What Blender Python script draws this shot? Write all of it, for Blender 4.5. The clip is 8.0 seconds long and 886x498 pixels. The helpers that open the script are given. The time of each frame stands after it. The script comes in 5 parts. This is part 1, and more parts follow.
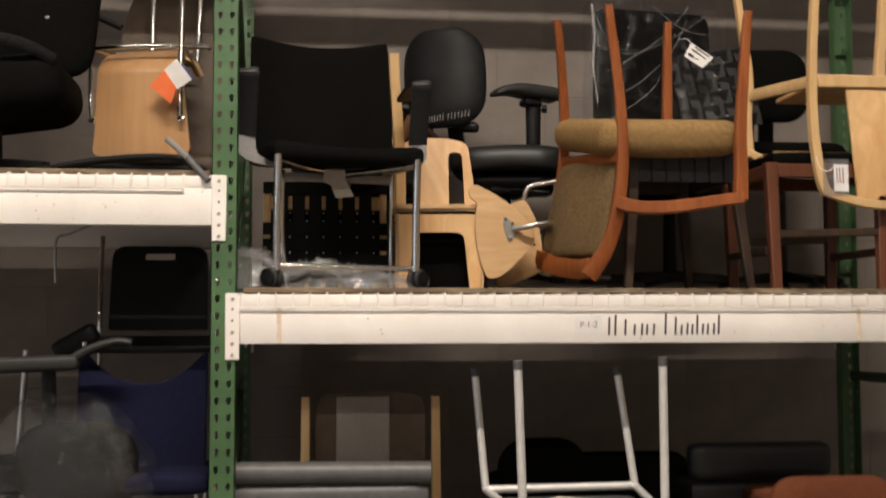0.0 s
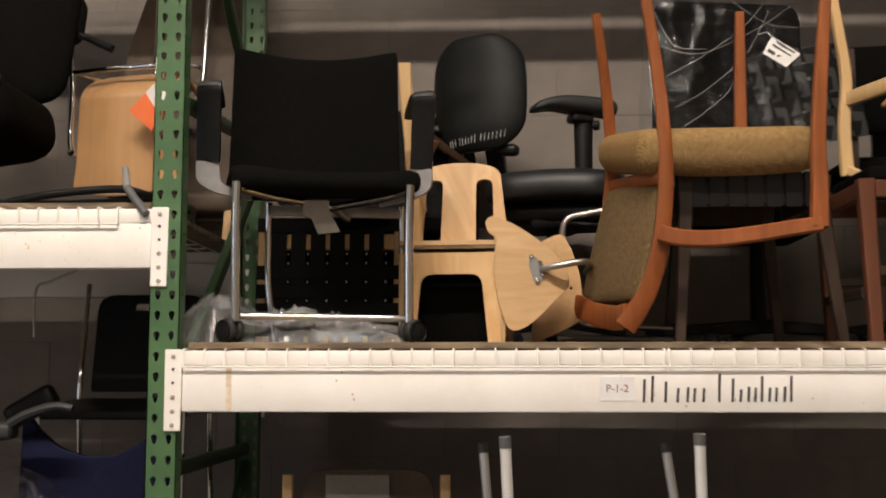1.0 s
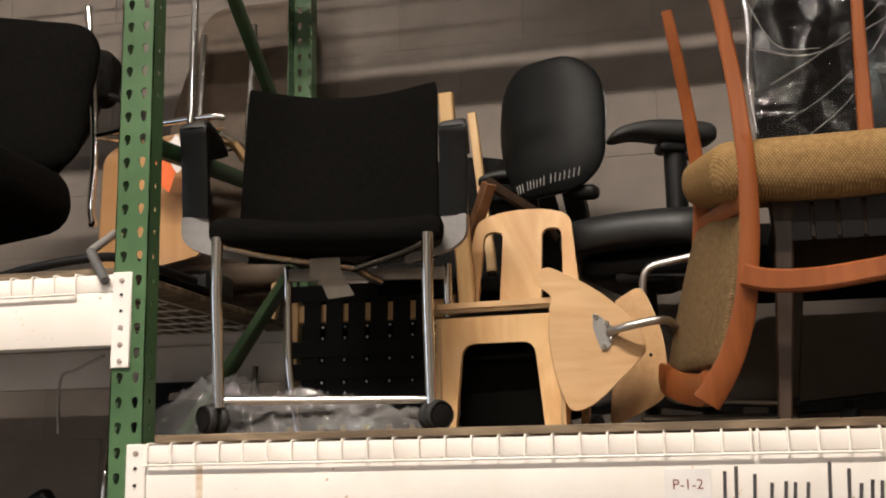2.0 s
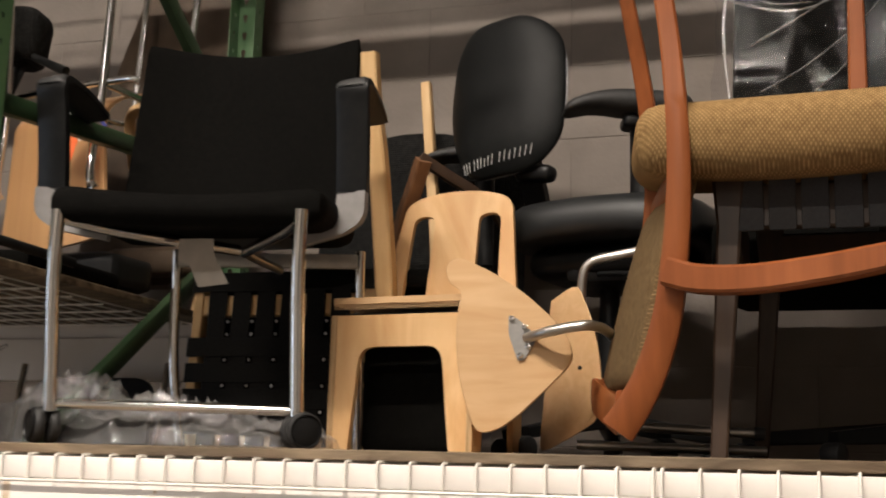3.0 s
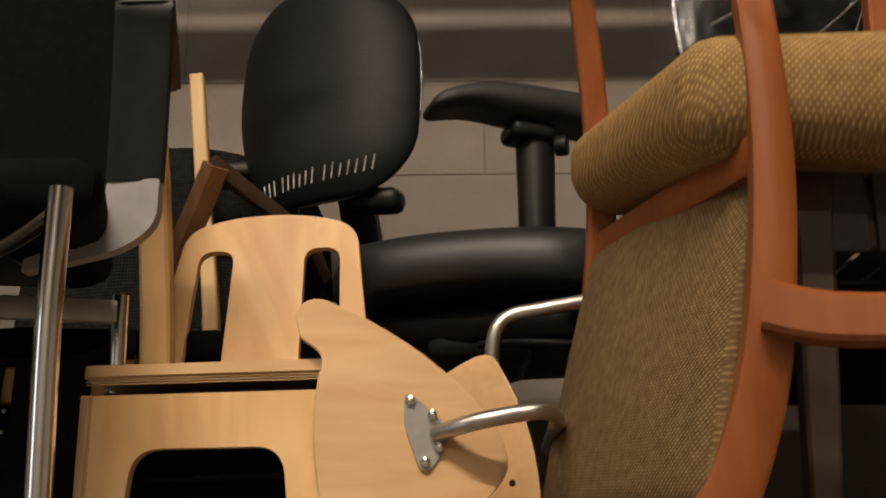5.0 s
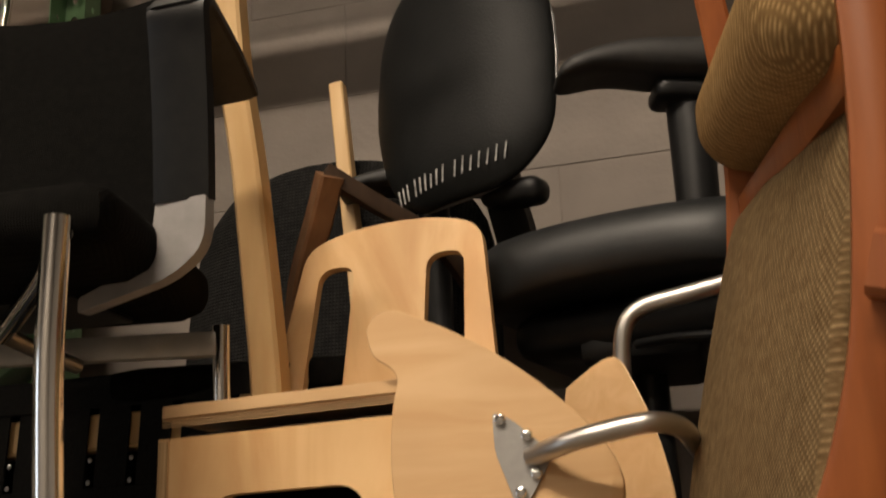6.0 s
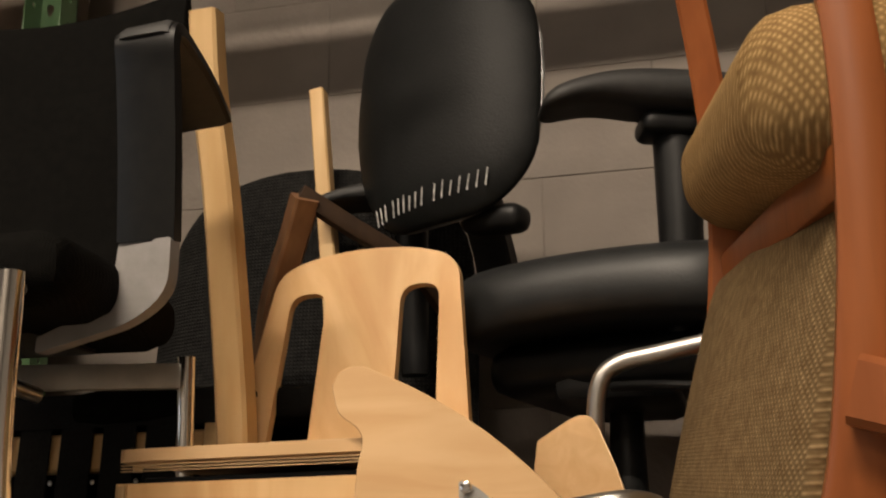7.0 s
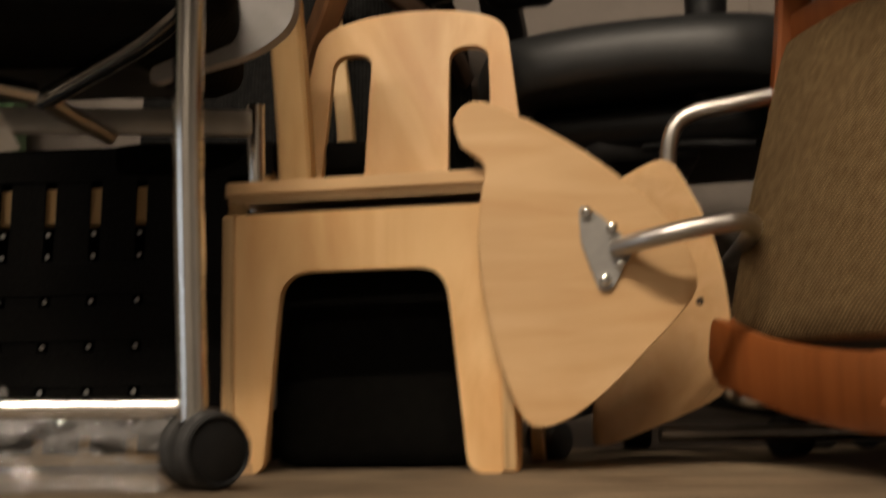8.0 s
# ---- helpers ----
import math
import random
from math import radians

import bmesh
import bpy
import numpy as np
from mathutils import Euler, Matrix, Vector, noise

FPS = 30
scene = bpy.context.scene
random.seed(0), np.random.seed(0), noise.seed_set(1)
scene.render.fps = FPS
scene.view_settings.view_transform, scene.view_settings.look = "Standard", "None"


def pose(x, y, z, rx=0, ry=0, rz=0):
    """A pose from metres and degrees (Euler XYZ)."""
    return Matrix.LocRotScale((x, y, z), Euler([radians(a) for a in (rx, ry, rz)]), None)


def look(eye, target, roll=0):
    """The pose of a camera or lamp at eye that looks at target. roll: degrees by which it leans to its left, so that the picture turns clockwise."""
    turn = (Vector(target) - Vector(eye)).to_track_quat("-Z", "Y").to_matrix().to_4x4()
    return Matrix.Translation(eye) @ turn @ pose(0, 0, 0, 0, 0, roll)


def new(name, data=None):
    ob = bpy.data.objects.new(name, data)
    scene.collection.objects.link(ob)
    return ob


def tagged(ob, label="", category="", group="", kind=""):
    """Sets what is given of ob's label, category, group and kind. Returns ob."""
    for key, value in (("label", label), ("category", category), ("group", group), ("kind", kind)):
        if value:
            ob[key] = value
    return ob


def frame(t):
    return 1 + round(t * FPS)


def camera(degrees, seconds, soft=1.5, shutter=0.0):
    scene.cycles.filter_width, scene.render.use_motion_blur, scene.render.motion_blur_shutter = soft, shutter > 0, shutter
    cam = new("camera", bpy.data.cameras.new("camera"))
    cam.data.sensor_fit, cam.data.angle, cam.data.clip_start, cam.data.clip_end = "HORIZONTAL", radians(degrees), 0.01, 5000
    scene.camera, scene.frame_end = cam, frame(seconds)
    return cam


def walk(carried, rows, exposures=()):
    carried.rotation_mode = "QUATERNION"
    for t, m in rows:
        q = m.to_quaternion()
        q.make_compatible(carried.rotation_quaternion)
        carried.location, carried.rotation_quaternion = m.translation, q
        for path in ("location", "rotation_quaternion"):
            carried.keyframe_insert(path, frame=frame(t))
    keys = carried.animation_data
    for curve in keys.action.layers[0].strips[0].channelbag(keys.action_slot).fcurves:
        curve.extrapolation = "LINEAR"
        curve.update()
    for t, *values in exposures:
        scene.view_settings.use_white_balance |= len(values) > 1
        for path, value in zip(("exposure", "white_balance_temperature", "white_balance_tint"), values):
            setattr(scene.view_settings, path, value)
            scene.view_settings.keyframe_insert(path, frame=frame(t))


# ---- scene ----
cam = camera(41.1, 8.0, soft=1.9, shutter=0.4)
PATH = [
    (0, (-0.421, -0.098, 1.45), (-0.185, 1.884, 1.581), -0.1),
    (0.5, (-0.034, 0.233, 1.475), (0.021, 2.221, 1.687), 1.4),
    (1, (0.158, 0.592, 1.478), (0.076, 2.579, 1.697), -0.0),
    (1.1, (0.195, 0.665, 1.482), (0.085, 2.644, 1.75), -0.1),
    (1.5, (0.298, 0.936, 1.488), (0.108, 2.902, 1.801), -1.1),
    (1.7, (0.385, 1.076, 1.478), (0.089, 3.025, 1.818), -1.4),
    (2.8, (0.781, 1.709, 1.525), (0.183, 3.576, 1.919), 1.4),
    (3, (0.8, 1.803, 1.536), (0.202, 3.674, 1.91), 1.6),
    (3.5, (0.681, 2.081, 1.571), (0.187, 3.98, 1.959), 5.8),
    (4, (0.443, 2.332, 1.631), (0.275, 4.25, 2.17), 5.4),
    (4.2, (0.38, 2.411, 1.643), (0.286, 4.319, 2.236), 5.4),
    (5.3, (0.303, 2.674, 1.59), (0.247, 4.589, 2.165), -3.7),
    (5.5, (0.384, 2.735, 1.597), (0.103, 4.631, 2.168), -3.4),
    (6, (0.515, 2.827, 1.639), (0.008, 4.663, 2.247), -2.2),
    (6.5, (0.524, 2.844, 1.742), (0.01, 4.688, 2.323), -0.0),
    (7, (0.526, 2.841, 1.739), (0.035, 4.704, 2.279), -0.4),
    (7.5, (0.416, 2.801, 1.716), (0.134, 4.734, 2.141), 1.9),
    (8, (0.235, 2.741, 1.632), (0.052, 4.715, 1.899), -1.0),
]
walk(cam, [(t, look(eye, target, roll)) for t, eye, target, roll in PATH],
     [(0, -0.12, 6250, 10), (3, 0.17, 6150, 10), (3.5, -0.06, 6500, 10), (4, 0.04, 6850, 10), (5.5, -0.22, 6950, 10), (6.5, 0.03, 6750, 10), (7, 0.0, 6850, 10), (7.5, -0.2, 6950, 10), (8, -0.42, 6950, 10)])

# ---- light ----
world = bpy.data.worlds.new("warehouse_air")
scene.world = world
world.use_nodes = True
world.node_tree.nodes["Background"].inputs["Color"].default_value = (1.0, 0.86, 0.7, 1)
world.node_tree.nodes["Background"].inputs["Strength"].default_value = 0.004


def tube_lamp(name, place, target, sx, sy, watts, colour=(1.0, 0.865, 0.72)):
    data = bpy.data.lights.new(name, "AREA")
    data.shape, data.size, data.size_y, data.energy, data.color = "RECTANGLE", sx, sy, watts, colour
    ob = new(name, data)
    ob.matrix_world = look(place, target)
    return ob


KEY_X, KEY_Y, KEY_Z = -0.2, 1.0, 5.2
tube_lamp("unseen_aisle_lamp", (KEY_X, KEY_Y, KEY_Z), (KEY_X, KEY_Y + 0.5, 0), 2.4, 0.07, 300)
# unseen lamps added as fill: one farther back, one to each side
tube_lamp("unseen_aisle_lamp", (KEY_X, KEY_Y - 4.0, KEY_Z), (KEY_X, KEY_Y - 3.5, 0), 2.4, 0.07, 150)
tube_lamp("unseen_aisle_lamp", (KEY_X - 3.4, KEY_Y, KEY_Z), (KEY_X - 3.4, KEY_Y + 0.5, 0), 1.25, 0.07, 90)
tube_lamp("unseen_aisle_lamp", (KEY_X + 3.4, KEY_Y, KEY_Z), (KEY_X + 3.4, KEY_Y + 0.5, 0), 1.25, 0.07, 10)
# unseen cool lamp guessed from chrome highlights, set in a made-up doorway
tube_lamp("unseen_west_lamp", (-7.12, -1.5, 1.5), (0.0, -1.5, 1.5), 2.96, 2.96, 55, (0.78, 0.87, 1.0))


# ---- materials ----
def mat(name, c1, c2=None, scale=20.0, stretch=(1, 1, 1), rough=0.5, metal=0.0, bump=0.0, bump_scale=120.0, stain=0.15,
        coat=0.0, spec=0.5, per_piece=0.0, sheen=0.0, distort=0.0):
    m = bpy.data.materials.new(name)
    m.use_nodes = True
    nt = m.node_tree
    N, L = nt.nodes, nt.links
    b = N["Principled BSDF"]
    tc, mp = N.new("ShaderNodeTexCoord"), N.new("ShaderNodeMapping")
    mp.inputs["Scale"].default_value = stretch
    L.new(tc.outputs["Object"], mp.inputs["Vector"])
    n1 = N.new("ShaderNodeTexNoise")
    n1.inputs["Scale"].default_value, n1.inputs["Detail"].default_value = scale, 6
    n1.inputs["Distortion"].default_value = distort
    L.new(mp.outputs["Vector"], n1.inputs["Vector"])
    ramp = N.new("ShaderNodeValToRGB")
    ramp.color_ramp.elements[0].position, ramp.color_ramp.elements[1].position = 0.32, 0.68
    ramp.color_ramp.elements[0].color = (*c1, 1)
    ramp.color_ramp.elements[1].color = (*(c2 or c1), 1)
    L.new(n1.outputs["Fac"], ramp.inputs["Fac"])
    n2 = N.new("ShaderNodeTexNoise")
    n2.inputs["Scale"].default_value, n2.inputs["Detail"].default_value = 3.1, 4
    L.new(tc.outputs["Object"], n2.inputs["Vector"])
    mr = N.new("ShaderNodeMapRange")
    mr.inputs["From Min"].default_value, mr.inputs["From Max"].default_value = 0.3, 0.7
    mr.inputs["To Min"].default_value, mr.inputs["To Max"].default_value = 1 - stain, 1 + stain * 0.5
    L.new(n2.outputs["Fac"], mr.inputs["Value"])
    mix = N.new("ShaderNodeMix")
    mix.data_type, mix.blend_type = "RGBA", "MULTIPLY"
    mix.inputs["Factor"].default_value = 1
    L.new(ramp.outputs["Color"], mix.inputs["A"])
    L.new(mr.outputs["Result"], mix.inputs["B"])
    out = mix.outputs["Result"]
    if per_piece:
        oi, hsv, m2 = N.new("ShaderNodeObjectInfo"), N.new("ShaderNodeHueSaturation"), N.new("ShaderNodeMapRange")
        m2.inputs["To Min"].default_value, m2.inputs["To Max"].default_value = 1 - per_piece, 1 + per_piece
        L.new(oi.outputs["Random"], m2.inputs["Value"])
        L.new(m2.outputs["Result"], hsv.inputs["Value"])
        L.new(out, hsv.inputs["Color"])
        out = hsv.outputs["Color"]
    L.new(out, b.inputs["Base Color"])
    rr = N.new("ShaderNodeMapRange")
    rr.inputs["To Min"].default_value, rr.inputs["To Max"].default_value = max(0.03, rough - 0.12), min(1, rough + 0.12)
    L.new(n2.outputs["Fac"], rr.inputs["Value"])
    L.new(rr.outputs["Result"], b.inputs["Roughness"])
    b.inputs["Metallic"].default_value = metal
    b.inputs["Coat Weight"].default_value = coat
    b.inputs["Specular IOR Level"].default_value = spec
    b.inputs["Sheen Weight"].default_value = sheen
    if bump:
        n3, bp = N.new("ShaderNodeTexNoise"), N.new("ShaderNodeBump")
        n3.inputs["Scale"].default_value, n3.inputs["Detail"].default_value = bump_scale, 5
        L.new(mp.outputs["Vector"], n3.inputs["Vector"])
        bp.inputs["Strength"].default_value, bp.inputs["Distance"].default_value = bump, 0.004
        L.new(n3.outputs["Fac"], bp.inputs["Height"])
        L.new(bp.outputs["Normal"], b.inputs["Normal"])
    return m


def weave(name, c1, c2, pitch, rough=0.9, bump=0.6, turn=(0, 0, 0), axes=("X", "Z"), spec=0.15):
    """Woven cloth: two crossing sets of yarn, with uneven colour."""
    m = mat(name, c1, c2, scale=90, stretch=(1, 1, 1), rough=rough, stain=0.2, spec=spec)
    nt = m.node_tree
    N, L = nt.nodes, nt.links
    b = N["Principled BSDF"]
    tc, mp = N.new("ShaderNodeTexCoord"), N.new("ShaderNodeMapping")
    mp.inputs["Rotation"].default_value = [radians(a) for a in turn]
    L.new(tc.outputs["Object"], mp.inputs["Vector"])
    waves = []
    for ax in axes:
        w = N.new("ShaderNodeTexWave")
        w.wave_type, w.bands_direction = "BANDS", ax
        w.inputs["Scale"].default_value = 2 * math.pi / (20 * pitch)
        w.inputs["Distortion"].default_value, w.inputs["Detail"].default_value, w.inputs["Detail Scale"].default_value = 1.2, 2, 0.6
        L.new(mp.outputs["Vector"], w.inputs["Vector"])
        waves.append(w)
    mul = N.new("ShaderNodeMath")
    mul.operation = "MULTIPLY"
    L.new(waves[0].outputs["Fac"], mul.inputs[0])
    L.new(waves[1].outputs["Fac"], mul.inputs[1])
    old = b.inputs["Base Color"].links[0].from_socket
    mx = N.new("ShaderNodeMix")
    mx.data_type, mx.blend_type = "RGBA", "MIX"
    L.new(mul.outputs["Value"], mx.inputs["Factor"])
    dark = N.new("ShaderNodeMix")
    dark.data_type, dark.blend_type = "RGBA", "MULTIPLY"
    dark.inputs["Factor"].default_value = 1
    dark.inputs["B"].default_value = (0.5, 0.47, 0.42, 1)
    L.new(old, dark.inputs["A"])
    L.new(dark.outputs["Result"], mx.inputs["A"])
    L.new(old, mx.inputs["B"])
    L.new(mx.outputs["Result"], b.inputs["Base Color"])
    bp = N.new("ShaderNodeBump")
    bp.inputs["Strength"].default_value, bp.inputs["Distance"].default_value = bump, 0.002
    L.new(mul.outputs["Value"], bp.inputs["Height"])
    L.new(bp.outputs["Normal"], b.inputs["Normal"])
    return m


def film_material(name, gloss, tint=(0.9, 0.9, 0.92), haze=0.25, crumple=0.9, size=22, veil=0.03):
    """Clear wrinkled plastic film."""
    m = bpy.data.materials.new(name)
    m.use_nodes = True
    nt = m.node_tree
    N, L = nt.nodes, nt.links
    N.remove(N["Principled BSDF"])
    tr, gl, df, mx, mx2 = (N.new("ShaderNodeBsdfTransparent"), N.new("ShaderNodeBsdfGlossy"), N.new("ShaderNodeBsdfDiffuse"),
                           N.new("ShaderNodeMixShader"), N.new("ShaderNodeMixShader"))
    tr.inputs["Color"].default_value = (*tint, 1)
    gl.inputs["Roughness"].default_value = 0.12
    df.inputs["Color"].default_value = (0.7, 0.69, 0.67, 1)
    n, bp, tc, mr = N.new("ShaderNodeTexNoise"), N.new("ShaderNodeBump"), N.new("ShaderNodeTexCoord"), N.new("ShaderNodeMapRange")
    n.inputs["Scale"].default_value, n.inputs["Detail"].default_value, n.inputs["Distortion"].default_value = size, 4, 1.5
    L.new(tc.outputs["Object"], n.inputs["Vector"])
    bp.inputs["Strength"].default_value, bp.inputs["Distance"].default_value = crumple, 0.02
    L.new(n.outputs["Fac"], bp.inputs["Height"])
    L.new(bp.outputs["Normal"], gl.inputs["Normal"])
    mr.inputs["From Min"].default_value, mr.inputs["From Max"].default_value = 0.5, 0.8
    mr.inputs["To Min"].default_value, mr.inputs["To Max"].default_value = haze * veil, haze
    L.new(n.outputs["Fac"], mr.inputs["Value"])
    L.new(mr.outputs["Result"], mx.inputs["Fac"])
    L.new(tr.outputs["BSDF"], mx.inputs[1])
    L.new(df.outputs["BSDF"], mx.inputs[2])
    mx2.inputs["Fac"].default_value = gloss
    L.new(mx.outputs["Shader"], mx2.inputs[1])
    L.new(gl.outputs["BSDF"], mx2.inputs[2])
    L.new(mx2.outputs["Shader"], N["Material Output"].inputs["Surface"])
    return m


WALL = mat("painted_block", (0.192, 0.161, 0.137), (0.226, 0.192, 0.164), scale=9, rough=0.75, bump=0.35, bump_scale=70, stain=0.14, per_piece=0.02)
# far walls and floor are unseen and kept light to bounce fill
BOUNCE_WALL = mat("bounce_far_wall", (0.42, 0.38, 0.34), (0.5, 0.46, 0.41), scale=4, rough=0.9)
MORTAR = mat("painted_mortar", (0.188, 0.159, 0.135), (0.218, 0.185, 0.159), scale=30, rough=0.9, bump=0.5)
CONCRETE = mat("worn_concrete", (0.16, 0.15, 0.135), (0.24, 0.22, 0.2), scale=6, rough=0.7, bump=0.3)
CEILING = mat("ceiling_paint", (0.3, 0.28, 0.26), (0.36, 0.335, 0.31), scale=5, rough=0.9)
# copy of GREEN with the braces' shade put into its colour
SHADED_GREEN = mat("shaded_green_brace_paint", (0.022, 0.05, 0.02), (0.034, 0.07, 0.028), scale=14, rough=0.45, bump=0.12, bump_scale=60, stain=0.3)
GREEN = mat("green_rack_paint", (0.055, 0.12, 0.05), (0.075, 0.15, 0.062), scale=14, rough=0.42, bump=0.12, bump_scale=60, stain=0.25)
CREAM = mat("white_rack_paint", (0.84, 0.78, 0.72), (0.89, 0.85, 0.8), scale=7, rough=0.45, bump=0.12, bump_scale=50, stain=0.1)
RUST = mat("old_tape_stain", (0.55, 0.36, 0.2), (0.75, 0.6, 0.44), scale=60, rough=0.8, stain=0.3)
SCUFF = mat("scuffed_bare_steel", (0.25, 0.2, 0.17), (0.5, 0.42, 0.36), scale=120, rough=0.6)
HOLE = mat("dark_hole_fill", (0.02, 0.018, 0.015), rough=0.8)
WIRE = mat("white_coated_wire", (0.8, 0.75, 0.68), (0.86, 0.82, 0.76), scale=40, rough=0.4)
CHIP = mat("stained_board", (0.085, 0.055, 0.03), (0.27, 0.2, 0.125), scale=26, stretch=(0.22, 1, 1), rough=0.72, bump=0.5, bump_scale=150, stain=0.45, distort=1.2)
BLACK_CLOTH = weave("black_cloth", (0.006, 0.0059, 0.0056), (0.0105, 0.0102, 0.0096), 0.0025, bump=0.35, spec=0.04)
BLACK_MESH = weave("black_knit", (0.01, 0.01, 0.01), (0.028, 0.028, 0.028), 0.006, bump=1.0)
BLACK_PLASTIC = mat("black_plastic", (0.008, 0.008, 0.0085), (0.0115, 0.0115, 0.0112), scale=60, rough=0.38, spec=0.2, bump=0.06, bump_scale=400)
RUBBER = mat("black_rubber", (0.014, 0.014, 0.014), (0.022, 0.021, 0.02), scale=70, rough=0.6, bump=0.08)
VINYL = mat("black_vinyl", (0.008, 0.009, 0.0095), (0.014, 0.015, 0.0155), scale=30, rough=0.5, bump=0.1, bump_scale=260, spec=0.55)
PIPING = mat("grey_edge_trim", (0.12, 0.12, 0.12), (0.2, 0.2, 0.2), scale=30, rough=0.35)
GREY_PLASTIC = mat("grey_plastic", (0.22, 0.21, 0.205), (0.27, 0.255, 0.25), scale=40, rough=0.5, bump=0.1)
CHROME = mat("chrome", (0.75, 0.74, 0.72), (0.85, 0.84, 0.82), scale=12, rough=0.1, metal=1.0, stain=0.12)
ALU = mat("aluminium_tube", (0.75, 0.73, 0.7), (0.82, 0.8, 0.77), scale=25, rough=0.38, metal=0.35)
STEEL = mat("satin_steel", (0.5, 0.48, 0.45), (0.6, 0.58, 0.55), scale=25, rough=0.36, metal=1.0)
SILVER = mat("silver_paint", (0.4, 0.38, 0.34), (0.48, 0.455, 0.41), scale=40, rough=0.42, metal=0.2)
GREY_PLATE = mat("grey_powder_coat", (0.3, 0.29, 0.28), (0.36, 0.35, 0.33), scale=80, rough=0.5, metal=0.3)
PLY = mat("birch_plywood", (0.62, 0.35, 0.145), (0.78, 0.51, 0.255), scale=9, stretch=(0.9, 1, 0.28), rough=0.47, bump=0.04, bump_scale=160, stain=0.2, coat=0.0, spec=0.3, distort=2.2)
PLY_R = mat("amber_beech_plywood", (0.5, 0.27, 0.115), (0.57, 0.33, 0.15), scale=26, stretch=(0.8, 1, 0.06), rough=0.4, bump=0.05, bump_scale=90, stain=0.14, coat=0.15, distort=1.0)
PLY_X = mat("beech_plywood", (0.6, 0.37, 0.18), (0.68, 0.45, 0.24), scale=34, stretch=(0.08, 1, 0.9), rough=0.46, bump=0.04, bump_scale=140, stain=0.14, coat=0.0, spec=0.35, distort=1.2)
PLY_EDGE_V = mat("upright_plywood_edge", (0.3, 0.18, 0.075), (0.6, 0.4, 0.2), scale=260, stretch=(1, 0.02, 0.02), rough=0.6)
PLY_EDGE = mat("plywood_edge", (0.3, 0.17, 0.07), (0.62, 0.42, 0.22), scale=260, stretch=(0.02, 0.02, 1), rough=0.6)
LIGHT_WOOD = mat("light_wood", (0.6, 0.38, 0.17), (0.68, 0.46, 0.23), scale=40, stretch=(1, 1, 0.06), rough=0.5, bump=0.05, stain=0.15, spec=0.3)
CHERRY = mat("orange_brown_wood", (0.225, 0.062, 0.0145), (0.3, 0.09, 0.024), scale=50, stretch=(1, 1, 0.05), rough=0.42, bump=0.05, stain=0.26, spec=0.35, coat=0.04)
DARK_WOOD = mat("dark_stained_wood", (0.032, 0.018, 0.011), (0.055, 0.031, 0.018), scale=50, stretch=(1, 1, 0.06), rough=0.45, bump=0.06, coat=0.1)
RED_WOOD = mat("red_brown_wood", (0.1, 0.032, 0.015), (0.15, 0.052, 0.024), scale=50, stretch=(1, 1, 0.06), rough=0.42, bump=0.05, coat=0.15)
WALNUT = mat("walnut_wood", (0.16, 0.075, 0.035), (0.23, 0.115, 0.055), scale=50, stretch=(1, 1, 0.06), rough=0.45)
# seat vinyl copied and darkened to put less sheen on the back
VINYL_BACK = mat("dulled_black_vinyl", (0.006, 0.0065, 0.0065), (0.009, 0.0095, 0.0095), scale=30, rough=0.5, bump=0.15, bump_scale=300, spec=0.16)
TWEED = weave("tan_tweed", (0.36, 0.225, 0.096), (0.5, 0.325, 0.145), 0.0048, bump=0.3, turn=(35, 40, 0), spec=0.1)
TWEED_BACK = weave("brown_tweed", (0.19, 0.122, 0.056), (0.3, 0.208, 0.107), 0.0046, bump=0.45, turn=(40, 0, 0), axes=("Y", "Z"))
STRAP = mat("black_webbing", (0.009, 0.0088, 0.0085), (0.014, 0.0135, 0.013), scale=200, rough=0.8, spec=0.15, bump=0.3, bump_scale=500)
# paler than STRAP so the crossing bands of the weave stand apart
PALER_STRAP = mat("grey_black_webbing", (0.034, 0.034, 0.034), (0.05, 0.049, 0.048), scale=200, rough=0.75, spec=0.2, bump=0.3, bump_scale=500)
GREY_STRAP = mat("charcoal_webbing", (0.03, 0.03, 0.032), (0.045, 0.045, 0.047), scale=200, rough=0.7, bump=0.3, bump_scale=500)
BROWN_PANEL = mat("dark_brown_panel", (0.075, 0.05, 0.03), (0.105, 0.07, 0.044), scale=20, rough=0.6)
GREY_CLOTH = weave("grey_cloth", (0.26, 0.245, 0.235), (0.32, 0.3, 0.29), 0.004, bump=0.5)
# grey cloth lightened to put light into a strip that lies in shadow
STRIP_CLOTH = weave("lifted_grey_cloth", (0.5, 0.48, 0.45), (0.6, 0.57, 0.54), 0.004, bump=0.4)
GREY_VINYL = mat("grey_vinyl", (0.085, 0.085, 0.085), (0.11, 0.11, 0.108), scale=40, rough=0.45, bump=0.2)
BLUE_CLOTH = weave("navy_cloth", (0.012, 0.014, 0.05), (0.02, 0.022, 0.07), 0.004, bump=0.4)
RUST_CLOTH = weave("rust_cloth", (0.2, 0.065, 0.03), (0.26, 0.09, 0.045), 0.004, bump=0.4)
PAPER = mat("white_paper", (0.75, 0.72, 0.7), (0.82, 0.8, 0.78), scale=15, rough=0.8, stain=0.06)
GREY_PAPER = mat("grey_masking_paper", (0.45, 0.41, 0.36), (0.55, 0.5, 0.44), scale=25, rough=0.85)
ORANGE_PAPER = mat("orange_card", (0.85, 0.16, 0.04), (0.9, 0.2, 0.06), scale=15, rough=0.7, stain=0.06)
BLUE_INK = mat("blue_ink", (0.06, 0.07, 0.3), rough=0.7)
BLACK_INK = mat("black_marker_ink", (0.03, 0.025, 0.025), (0.09, 0.08, 0.08), scale=90, rough=0.6)
